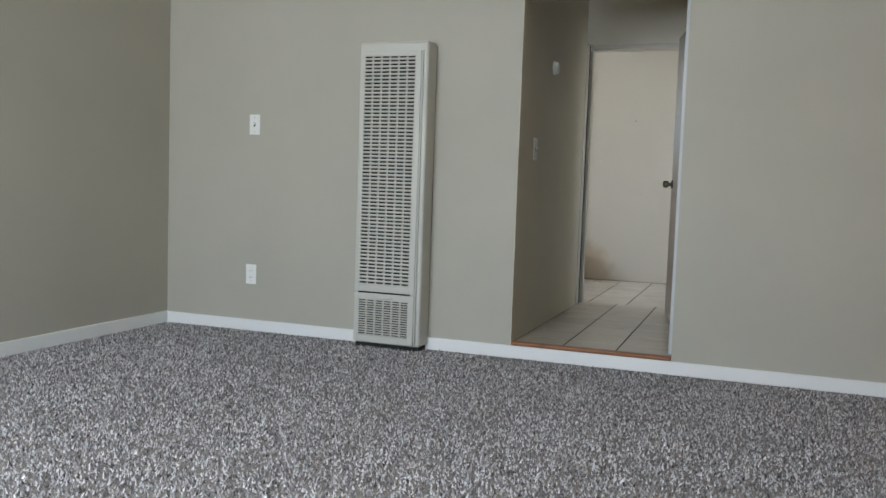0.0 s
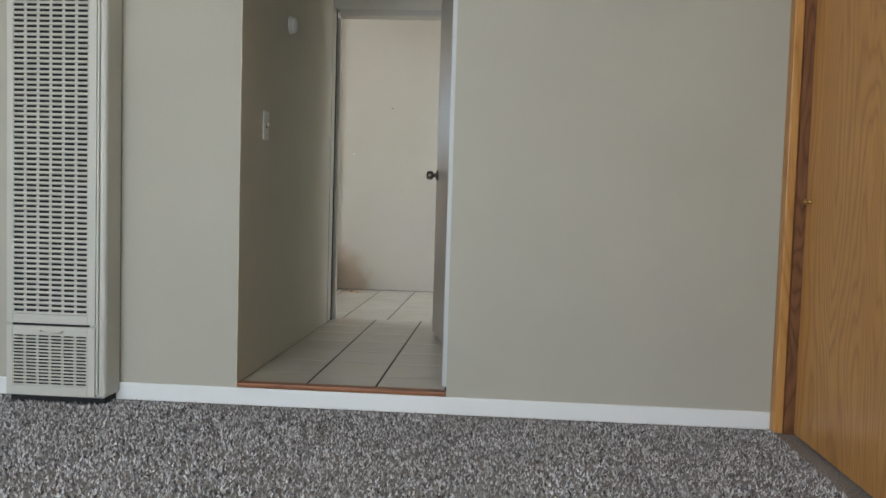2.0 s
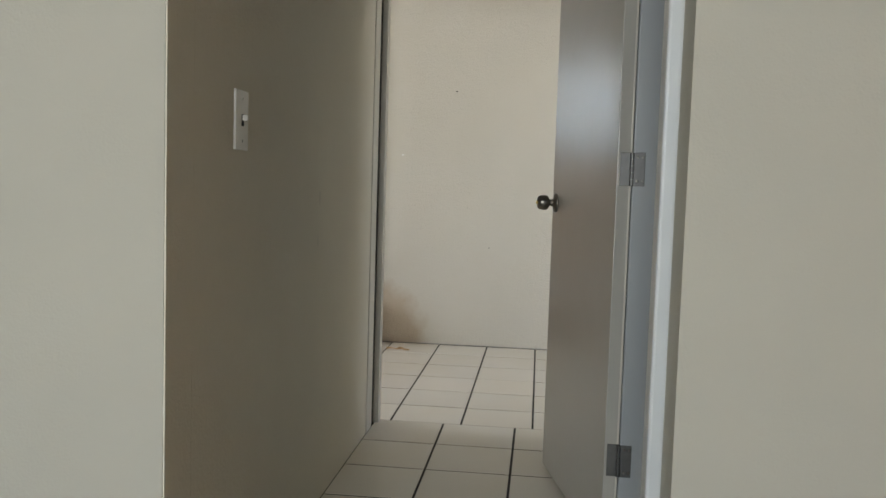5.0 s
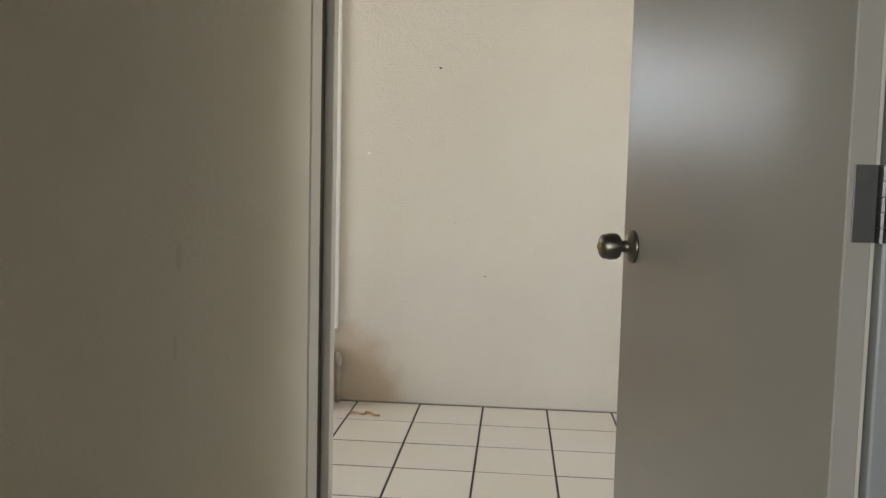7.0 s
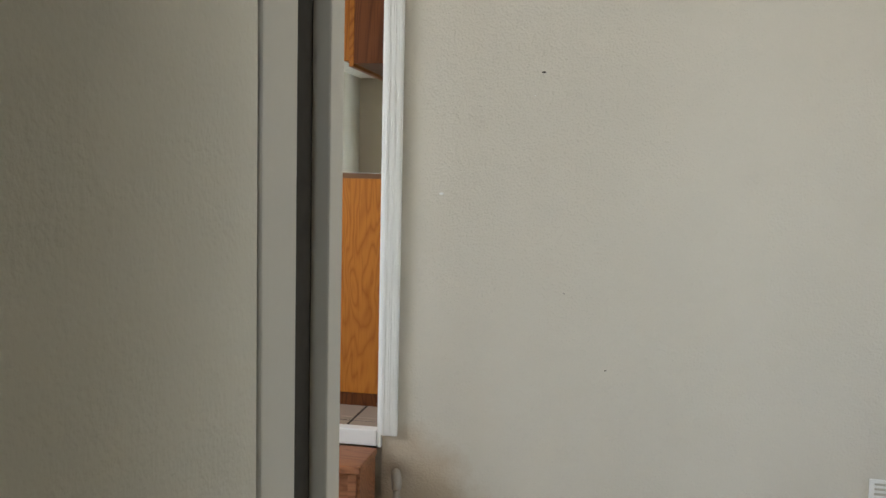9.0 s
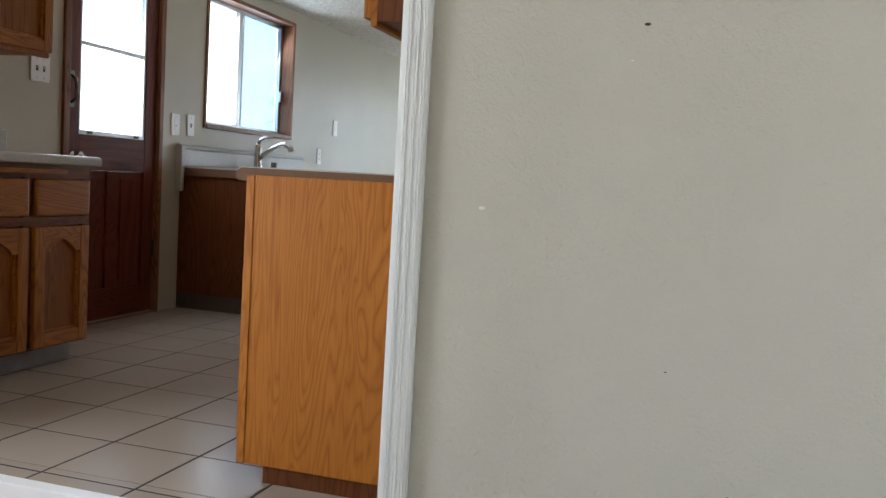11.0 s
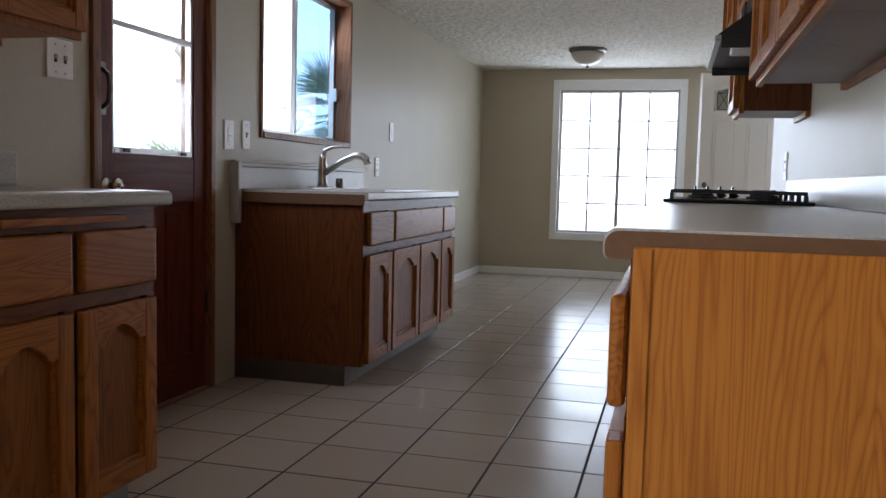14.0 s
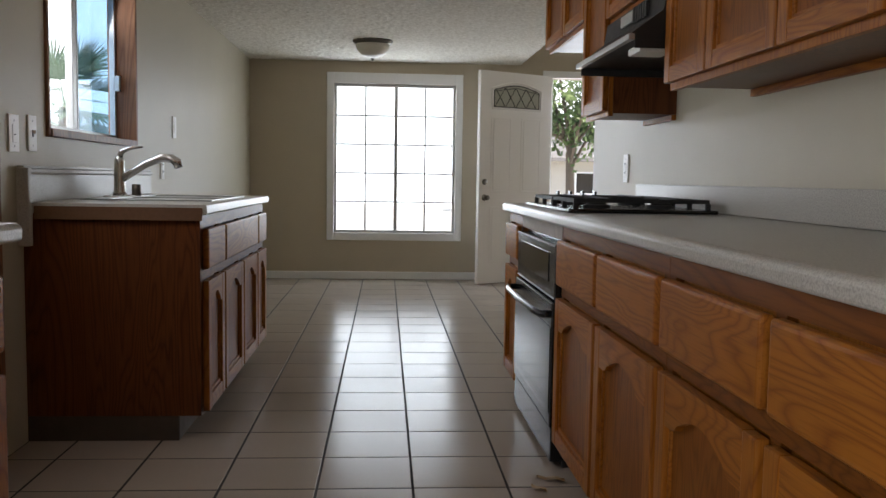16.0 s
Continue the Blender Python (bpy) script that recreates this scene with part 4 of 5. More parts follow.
def knob_set(parent, x, z, y, sgn, mat):
    turn = AXY if sgn > 0 else AXMY
    k = part("knob", lathe([(0, 0), (0.033, 0), (0.033, 0.004), (0.029, 0.008), (0.013, 0.012), (0.011, 0.026), (0.022, 0.030), (0.0255, 0.035), (0.0265, 0.047), (0.0235, 0.062), (0.019, 0.066), (0, 0.067)], put(x, y, z, turn), 28), mat, parent, "aged pewter door knob", True)
    part("keyhole", lathe([(0, 0), (0.006, 0), (0.005, 0.006), (0, 0.007)], put(x, y + sgn * 0.0665, z, turn), 12), M_BRASS, k)


knob_set(leaf, 0.685, 0.955, 0.0355, 1, M_DARKMETAL)
knob_set(leaf, 0.685, 0.955, -0.0005, -1, M_DARKMETAL)
part("latch_plate", box((0.7425, 0.008, 0.92), (0.7445, 0.027, 0.98)), M_DARKMETAL, leaf)


LEAF_IN = pose(0.905, 0.905, ZH + 0.012, 0, 0, ang).inverted()


def hinge(z):
    h = part("hinge", lathe([(0, 0), (0.0065, 0), (0.0065, 0.0172), (0, 0.0172)], put(0, -0.006, -0.045, Matrix()), 12), M_HINGE, leaf, "worn steel butt hinge")
    h.matrix_basis = LEAF_IN @ Matrix.Translation((0.912, 0.893, z))
    part("frame_leaf", box((0.004, -0.0105, -0.045), (0.034, -0.0085, 0.045), 0.0008), M_HINGE, h)
    part("door_leaf", box((-0.032, -0.004, -0.045), (-0.004, -0.0015, 0.045), 0.0008), M_HINGE, h)
    for i in range(1, 5):
        part("knuckle", lathe([(0, 0), (0.0065, 0), (0.0065, 0.0172), (0, 0.0172)], put(0, -0.006, -0.045 + i * 0.018, Matrix()), 12), M_HINGE, h)
    for dx in (0.014, 0.028):
        for dz in (-0.032, 0.032):
            part("screw", lathe([(0, 0), (0.004, 0), (0.003, 0.0012), (0, 0.0014)], put(dx, -0.0106, dz, AXMY), 8), M_DARKMETAL, h)
    return h


hinge(1.165)
hinge(0.36)
hinge(1.93)

# built-in drawers inside the dark closet
# shelves and drawers take the painted closet shade too
lin = thing("linen_cabinet", "built-in shelves and drawers with the closet's dimness painted in", "cabinet", "", (1.75, 1.28, ZH))
part("body", box((-0.55, -0.10, 0.0), (0.50, 0.219, 0.88), 0.004), M_CLOSETSHADE, lin)
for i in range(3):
    d = part("drawer_front", box((-0.54, -0.118, 0.06 + i * 0.27), (0.49, -0.101, 0.31 + i * 0.27), 0.005), M_CLOSETSHADE, lin)
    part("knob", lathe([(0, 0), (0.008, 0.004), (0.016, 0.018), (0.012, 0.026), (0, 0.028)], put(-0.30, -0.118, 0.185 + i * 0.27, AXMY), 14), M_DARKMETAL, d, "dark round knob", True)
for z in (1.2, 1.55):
    part("shelf", box((-0.55, -0.10, z), (0.50, 0.219, z + 0.022), 0.002), M_CLOSETSHADE, lin)

# ---------------------------------------------------------------- vestibule things
st = thing("wooden_step", "reddish-brown wooden box step below the kitchen sill", "step", "", (-1.2, 3.80, ZH))
part("tread", box((-0.84, -0.125, 0.285), (0.79, 0.086, 0.312), 0.006, 3), M_STEP, st)
part("riser", box((-0.82, -0.105, 0.0), (0.765, -0.085, 0.2845), 0.002), M_STEP, st)
part("side_panel", box((0.766, -0.105, 0.0), (0.784, 0.086, 0.2845), 0.002), M_STEP, st)
part("side_panel", box((-0.84, -0.105, 0.0), (-0.821, 0.086, 0.2845), 0.002), M_STEP, st)
part("corner_moulding", box((0.745, -0.113, 0.0), (0.775, -0.1055, 0.2845), 0.003), M_STEP, st)
pipe = thing("pipe_stub", "rusty capped white pipe stub rising from the floor", "pipe", "", (-0.335, 3.872, ZH))
part("pipe", lathe([(0, 0), (0.013, 0), (0.012, 0.19), (0, 0.19)], None, 14), M_WORN, pipe, smooth=True)
part("elbow", tube([(0, 0, 0.175), (0, 0, 0.205), (-0.004, 0.008, 0.222), (-0.01, 0.028, 0.226)], [0.016, 0.018, 0.018, 0.015], 12), M_WORN, pipe, "rusted elbow fitting", True)
vent = thing("wall_vent", "cream painted louvred floor-level wall vent", "vent", "", (1.335, YB, 0.36))
part("frame", boxes([((-0.145, -0.010, -0.070), (0.145, -0.0005, -0.058)), ((-0.145, -0.010, 0.058), (0.145, -0.0005, 0.070)), ((-0.145, -0.010, -0.058), (-0.130, -0.0005, 0.058)), ((0.130, -0.010, -0.058), (0.145, -0.0005, 0.058)), ((-0.006, -0.010, -0.058), (0.006, -0.0005, 0.058))], 0.002), M_PLATE, vent)
for i in range(7):
    part("slat", box((-0.129, -0.008, -0.054 + i * 0.016), (0.129, -0.003, -0.046 + i * 0.016), 0.0015), M_PLATE, vent)
part("backing", box((-0.13, -0.0025, -0.058), (0.13, -0.001, 0.058)), M_JAMB, vent)


def dry_leaf(x, y, z, turn, size):
    bm = bmesh.new()
    rows = []
    for i in range(7):
        u = i / 6
        w = size * 0.22 * math.sin(math.pi * min(1, u * 0.95 + 0.04)) ** 0.8
        rows.append([bm.verts.new((u * size, -w, 0.006 * math.sin(u * 5))), bm.verts.new((u * size, 0, 0.002 + 0.004 * u)), bm.verts.new((u * size, w, 0.007 + 0.006 * math.cos(u * 4)))])
    for A, B in zip(rows, rows[1:]):
        bm.faces.new((A[0], A[1], B[1], B[0]))
        bm.faces.new((A[1], A[2], B[2], B[1]))
    o = tagged(link("dry_leaf", bm, M_DRYLEAF), "curled dry brown leaf on the floor tiles", "leaf", "dry leaves")
    o.matrix_world = pose(x, y, z, 0, 0, turn)
    return o


dry_leaf(-0.235, 3.655, ZH + 0.003, 20, 0.09)
dry_leaf(-0.165, 3.675, ZH + 0.003, -15, 0.075)
dry_leaf(-0.38, 3.60, ZH + 0.003, 35, 0.07)
dry_leaf(-0.97, 6.25, ZK + 0.003, 150, 0.10)
dry_leaf(-1.05, 6.15, ZK + 0.003, 120, 0.08)

# ---------------------------------------------------------------- kitchen appliances
ov = thing("wall_oven", "black built-in oven with a glass door and bar handle", "oven", "", (FX, 6.812, ZK))
part("chassis", box((0.02, -0.418, 0.0), (0.55, 0.418, 0.80), 0.003), M_BLACK, ov)
part("control_panel", box((-0.022, -0.414, 0.595), (0.019, 0.414, 0.79), 0.004), M_BLACK, ov)
part("display", box((-0.0245, -0.30, 0.65), (-0.0225, 0.32, 0.755), 0.001), M_BLACKGLASS, ov, "dark glass control display")
part("display_trim", boxes([((-0.025, -0.405, 0.783), (-0.0225, 0.405, 0.789)), ((-0.025, -0.405, 0.600), (-0.0225, 0.405, 0.604))]), M_ALU, ov)
dr = part("oven_door", box((-0.03, -0.414, 0.15), (0.019, 0.414, 0.588), 0.006), M_BLACK, ov)
part("door_glass", box((-0.0325, -0.40, 0.19), (-0.0305, 0.40, 0.50), 0.001), M_BLACKGLASS, dr, "black reflective glass")
part("handle", tube([(-0.03, -0.39, 0.545), (-0.065, -0.38, 0.545), (-0.078, -0.31, 0.545), (-0.082, 0, 0.545), (-0.078, 0.31, 0.545), (-0.065, 0.38, 0.545), (-0.03, 0.39, 0.545)], 0.013, 12), M_BLACK, dr, "curved black bar handle", True)
part("bottom_drawer", box((-0.024, -0.414, 0.02), (0.019, 0.414, 0.142), 0.005), M_BLACK, ov)
tagged(link("oven_rail", box((FX - 0.002, 6.39, 1.262), (FX + 0.03, 7.235, 1.3165), 0.002), M_WORN), "worn peeling rail above the oven", "rail", kind="structure")

ck = thing("gas_cooktop", "black gas cooktop with cast iron grates and knobs", "cooktop", "", (-0.69, 6.87, 1.3575))
part("tray", box((-0.265, -0.49, 0), (0.265, 0.41, 0.014), 0.006), M_BLACK, ck)
for i, (cx, cy) in enumerate(((-0.115, -0.28), (0.125, -0.28), (-0.115, 0.12), (0.125, 0.12))):
    b = part("burner", lathe([(0, 0.0145), (0.05, 0.0145), (0.05, 0.024), (0.036, 0.026), (0.036, 0.034), (0, 0.036)], put(cx, cy, 0, Matrix()), 24), M_IRON, ck)
for cy in (-0.28, 0.115):
    gbm = bmesh.new()
    for x in (-0.235, 0.235):
        add_box(gbm, (x - 0.006, cy - 0.185, 0.036), (x + 0.006, cy + 0.185, 0.050), 0.002)
    for y in (-0.185, 0.0, 0.185):
        add_box(gbm, (-0.235, cy + y - 0.006, 0.0362), (0.235, cy + y + 0.006, 0.0502), 0.002)
    for x in (-0.115, 0.125):
        add_box(gbm, (x - 0.006, cy - 0.185, 0.0364), (x + 0.006, cy + 0.185, 0.054), 0.002)
    for x in (-0.235, 0.235):
        for y in (-0.185, 0.0, 0.185):
            add_box(gbm, (x - 0.008, cy + y - 0.008, 0.013), (x + 0.008, cy + y + 0.008, 0.0365), 0.002)
    part("grate", gbm, M_IRON, ck, "black cast iron pan grate")
for i in range(4):
    kn = part("knob", lathe([(0, 0.014), (0.024, 0.014), (0.024, 0.022), (0.019, 0.026), (0.017, 0.050), (0, 0.052)], put(-0.12 + i * 0.055, 0.352 + 0.012 * (i % 2), 0, pose(0, 0, 0, 0, -14, 0)), 18), M_BLACK, ck, "black control knob")
    part("grip", box((-0.124 + i * 0.055 - 0.012, 0.337, 0.040), (-0.116 + i * 0.055 - 0.010, 0.379, 0.066), 0.002), M_BLACK, kn)

hd = thing("range_hood", "black under-cabinet range hood with a grey front lip", "range hood", "", (KR, 6.633, 1.902))
part("shell", prism([(0 - 0.001, 0.205), (-0.305, 0.205), (-0.318, 0.125), (-0.425, 0.045), (-0.425, 0.028), (-0.41, 0.028), (-0.001, 0.028)], -0.383, 0.383, "y"), M_HOOD, hd)
part("front_lip", box((-0.432, -0.385, 0.026), (-0.4105, 0.385, 0.046), 0.003), M_ALU, hd, "grey metal front lip")
part("side_skirt", box((-0.41, -0.385, 0.0), (-0.001, -0.3785, 0.0275)), M_HOOD, hd)
part("side_skirt", box((-0.41, 0.3785, 0.0), (-0.001, 0.385, 0.0275)), M_HOOD, hd)
part("lamp_lens", box((-0.37, -0.30, 0.002), (-0.25, -0.16, 0.0275), 0.008), M_PLATE, hd, "pale plastic lamp cover")
for i in range(6):
    part("vent_slot", box((-0.3285, -0.22 + i * 0.028, 0.135), (-0.320, -0.204 + i * 0.028, 0.19)), M_SLOT, hd)
part("switch_panel", box((-0.328, -0.05, 0.145), (-0.318, 0.10, 0.185), 0.002), M_ALU, hd)

# sink and faucet
sk = thing("kitchen_sink", "stainless steel drop-in sink in the worktop", "sink", "", (-2.58, 7.55, 1.3575))
part("rim", boxes([((-0.27, -0.42, 0), (0.27, -0.385, 0.006)), ((-0.27, 0.385, 0), (0.27, 0.42, 0.006)), ((-0.27, -0.385, 0), (-0.17, 0.385, 0.006)), ((0.235, -0.385, 0), (0.27, 0.385, 0.006)), ((-0.17, -0.015, 0), (0.235, 0.015, 0.006))], 0.002), M_STEEL, sk)
part("bowl", box((-0.168, -0.383, 0.0003), (0.233, -0.017, 0.0012)), M_STEEL, sk)
part("bowl", box((-0.168, 0.017, 0.0003), (0.233, 0.383, 0.0012)), M_STEEL, sk)
fc = thing("kitchen_faucet", "brushed nickel single-lever pull-out kitchen faucet", "faucet", "", (-2.79, 7.47, 1.3638))
part("deck_plate", box((-0.032, -0.13, 0), (0.032, 0.13, 0.008), 0.004, 3), M_CHROME, fc, smooth=True)
part("body", lathe([(0, 0.0085), (0.030, 0.0085), (0.030, 0.02), (0.025, 0.03), (0.024, 0.11), (0.021, 0.165), (0.012, 0.185), (0, 0.187)], None, 24), M_CHROME, fc, smooth=True)
part("spout", tube([(0.0, 0, 0.07), (0.05, -0.005, 0.105), (0.12, -0.010, 0.150), (0.19, -0.014, 0.178), (0.235, -0.016, 0.178), (0.262, -0.018, 0.160), (0.270, -0.018, 0.135)], [0.016, 0.017, 0.017, 0.019, 0.021, 0.022, 0.019], 16), M_CHROME, fc, smooth=True)
part("lever", tube([(0, 0, 0.175), (0.012, 0, 0.205), (0.05, 0, 0.222), (0.105, 0, 0.228)], [0.014, 0.012, 0.009, 0.006], 12), M_CHROME, fc, smooth=True)
sd = thing("soap_dispenser", "short nickel sink fitting beside the faucet", "soap dispenser", "", (-2.775, 7.68, 1.3638))
part("cup", lathe([(0, 0), (0.022, 0), (0.021, 0.055), (0, 0.057)], None, 18), M_DARKMETAL, sd, smooth=True)

# plates in the kitchen
wall_plate("wall_switch", "white two-gang switch plate under the wall cabinet", put(KL, 5.535, 1.79, EASTF), 2, w=0.08, h=0.13)
wall_plate("wall_outlet", "white wide-slot outlet beside the back door", put(KL, 6.665, 1.607, EASTF), kind="decora", w=0.085, h=0.135)
wall_plate("light_switch", "white toggle switch plate beside the window", put(KL, 6.828, 1.615, EASTF), h=0.135)
wall_plate("light_switch", "white switch plate on the dining wall", put(KL, 9.02, 1.765, EASTF), kind="decora", w=0.085, h=0.135)
wall_plate("wall_outlet", "white outlet above the sink worktop", put(KL, 8.72, 1.505, EASTF), kind="outlet", w=0.075, h=0.13)
wall_plate("wall_outlet", "white outlet above the counter backsplash", put(KR, 7.735, 1.535, WESTF), kind="outlet", w=0.085, h=0.14)

# ceiling lamp
cl = thing("ceiling_lamp", "flush ceiling lamp with a frosted bowl and nickel rim", "lamp", "", (-1.70, 10.78, KCEIL))
part("pan", lathe([(0, 0), (0.165, 0), (0.17, -0.012), (0.15, -0.035), (0, -0.035)], None, 32), M_DARKMETAL, cl, "dark nickel rim", True)
part("bowl", lathe([(0.145, -0.0355), (0.135, -0.075), (0.10, -0.115), (0.05, -0.138), (0, -0.145)], None, 32), M_FROST, cl, "frosted glass bowl", True)
part("finial", lathe([(0, -0.146), (0.014, -0.148), (0.010, -0.162), (0, -0.17)], None, 12), M_DARKMETAL, cl)

# ---------------------------------------------------------------- front door
fcas = structure("door_casing_front", box((-0.02, KF - 0.02, ZK), (0.058, KF - 0.001, 2.49), 0.004), M_TRIM, "white front door casing", "door casing")
part("head", box((-0.02, KF - 0.02, 2.491), (1.04, KF - 0.001, 2.56), 0.004), M_TRIM, fcas)
part("side", box((0.972, KF - 0.02, ZK), (1.04, KF - 0.001, 2.49), 0.004), M_TRIM, fcas)
part("jamb", box((0.0605, KF + 0.0005, ZK), (0.085, KF + 0.139, 2.488), 0.003), M_TRIM, fcas)
fd = thing("front_door", "white panelled steel front door standing open", "door", "", (0.05, 12.03, ZK + 0.012))
fd.rotation_euler = (0, 0, math.atan2(11.62 - 12.03, -0.705 - 0.05))
# local x runs from the hinge to the free edge; the side towards the room is +y
part("slab", box((0, -0.022, 0), (0.858, 0.022, 2.035), 0.003), M_FDOOR, fd)


def raised(x0, x1, z0, z1):
    o = part("raised_panel", boxes([((x0, 0.0225, z0), (x1, 0.026, z0 + 0.014)), ((x0, 0.0225, z1 - 0.014), (x1, 0.026, z1)), ((x0, 0.0225, z0 + 0.014), (x0 + 0.014, 0.026, z1 - 0.014)), ((x1 - 0.014, 0.0225, z0 + 0.014), (x1, 0.026, z1 - 0.014)), ((x0 + 0.03, 0.0225, z0 + 0.03), (x1 - 0.03, 0.0275, z1 - 0.03))], 0.002), M_FDOOR, fd)
    return o


raised(0.13, 0.37, 0.88, 1.60)
raised(0.49, 0.73, 0.88, 1.60)
raised(0.13, 0.37, 0.20, 0.74)
raised(0.49, 0.73, 0.20, 0.74)
arc = [(0.16, 1.70)] + [(0.16 + 0.54 * i / 12, 1.855 + 0.055 * math.sin(math.pi * i / 12)) for i in range(13)] + [(0.70, 1.70)]
lite = part("fanlight", prism(arc, 0.0225, 0.026, "y"), M_LEADGLASS, fd, "arched textured glass with leaded pattern")
rim = [(0.43 + (x - 0.43) * 1.10, 1.78 + (z - 1.78) * 1.20) for x, z in arc]
part("fanlight_frame", tube([(x, 0.027, z) for x, z in rim] + [(rim[0][0], 0.027, rim[0][1])], 0.009, 8), M_FDOOR, fd)
part("came_border", tube([(x, 0.0275, z) for x, z in arc] + [(arc[0][0], 0.0275, arc[0][1])], 0.0045, 6), M_SLOT, lite)
for i in range(4):
    x = 0.20 + i * 0.125
    part("came", tube([(x, 0.0275, 1.705), (x + 0.115, 0.0275, 1.88)], 0.0032, 6), M_SLOT, lite)
    part("came", tube([(x + 0.115, 0.0275, 1.705), (x, 0.0275, 1.88)], 0.0032, 6), M_SLOT, lite)
part("came", tube([(0.165, 0.0275, 1.845), (0.43, 0.0275, 1.888), (0.695, 0.0275, 1.845)], 0.0032, 6), M_SLOT, lite)
for z in (0.98, 0.83):
    part("knob" if z < 0.9 else "deadbolt", lathe([(0, 0), (0.031, 0), (0.029, 0.008), (0.012, 0.012), (0.012, 0.03), (0.025, 0.042), (0.024, 0.058), (0, 0.062)] if z < 0.9 else [(0, 0), (0.029, 0), (0.026, 0.014), (0, 0.018)], put(0.795, 0.0225, z, AXY), 20), M_DARKMETAL, fd, "", True)

# ---------------------------------------------------------------- red back door with a half-light
bcas = structure("door_casing_back", boxes([((KL - 0.139, 5.692, ZK), (KL + 0.016, 5.735, 2.498))], 0.004), M_FRAMEW, "stained wooden back door frame", "door frame")
part("side", box((KL - 0.139, 6.492, ZK), (KL + 0.016, 6.528, 2.498), 0.004), M_FRAMEW, bcas)
part("head", box((KL - 0.139, 5.7355, 2.455), (KL + 0.014, 6.4915, 2.498), 0.004), M_FRAMEH, bcas)
structure("door_sill_back", box((KL - 0.139, 5.736, 0.3), (KL + 0.008, 6.4915, ZK + 0.012), 0.003), M_FRAMEH, "dark worn back door sill", "sill")
bd = thing("back_door", "closed red-stained wooden door with sliding half window", "door", "", (KL - 0.03, 5.738, ZK + 0.015))
W = 0.75
part("stile", box((-0.02, 0, 0), (0.02, 0.095, 1.98), 0.003), M_RED, bd)
part("stile", box((-0.02, W - 0.10, 0), (0.02, W, 1.98), 0.003), M_RED, bd)
part("bottom_rail", box((-0.02, 0.0955, 0), (0.019, W - 0.1005, 0.17), 0.003), M_REDH, bd)
part("lock_rail", box((-0.02, 0.0955, 0.83), (0.019, W - 0.1005, 1.02), 0.003), M_REDH, bd)
part("top_rail", box((-0.02, 0.0955, 1.88), (0.019, W - 0.1005, 1.98), 0.003), M_REDH, bd)
part("middle_stile", box((-0.02, 0.33, 0.1705), (0.018, 0.42, 0.8295), 0.003), M_RED, bd)
for a, b in ((0.0955, 0.3295), (0.4205, W - 0.1005)):
    pn = part("panel", box((-0.014, a, 0.1705), (0.004, b, 0.8295)), M_RED, bd)
    part("raised_field", box((0.0045, a + 0.035, 0.21), (0.012, b - 0.035, 0.79), 0.005), M_RED, pn)
sash = part("sash", boxes([((-0.012, 0.0955, 1.021), (0.014, 0.112, 1.879)), ((-0.012, W - 0.118, 1.021), (0.014, W - 0.1005, 1.879)), ((-0.012, 0.112, 1.021), (0.016, W - 0.118, 1.045)), ((-0.012, 0.112, 1.49), (0.016, W - 0.118, 1.512)), ((-0.012, 0.112, 1.862), (0.014, W - 0.118, 1.879))], 0.002), M_ALU, bd, "aluminium sash bars")
for z0, z1 in ((1.045, 1.49), (1.512, 1.862)):
    g = part("pane", box((-0.002, 0.112, z0), (0.002, W - 0.118, z1)), M_GLASS, bd)
    g.visible_shadow = False
for y in (0.16, 0.55):
    part("sash_clip", box((0.0165, y, 1.026), (0.026, y + 0.035, 1.04), 0.002), M_SLOT, bd)
hb = part("pull_handle", tube([(0.021, 0.03, 1.18), (0.05, 0.03, 1.20), (0.058, 0.03, 1.25), (0.05, 0.03, 1.30), (0.021, 0.03, 1.32)], 0.009, 10), M_DARKMETAL, bd, "dark wrought pull handle", True)
part("handle_plate", box((0.0205, 0.012, 1.31), (0.025, 0.05, 1.345), 0.002), M_DARKMETAL, hb)
part("handle_plate", box((0.0205, 0.012, 1.155), (0.025, 0.05, 1.19), 0.002), M_DARKMETAL, hb)
part("knob", lathe([(0, 0), (0.03, 0), (0.028, 0.008), (0.013, 0.012), (0.013, 0.032), (0.027, 0.045), (0.026, 0.062), (0, 0.068)], put(0.0205, 0.05, 0.90, AXX), 22), M_CHROME, bd, "nickel door knob", True)
for z in (0.38, 1.92):
    part("hinge", box((0.0205, W - 0.012, z - 0.05), (0.030, W + 0.002, z + 0.05), 0.003), M_SLOT, bd, "black hinge")

# ---------------------------------------------------------------- outdoors
rnd = random.Random(4)


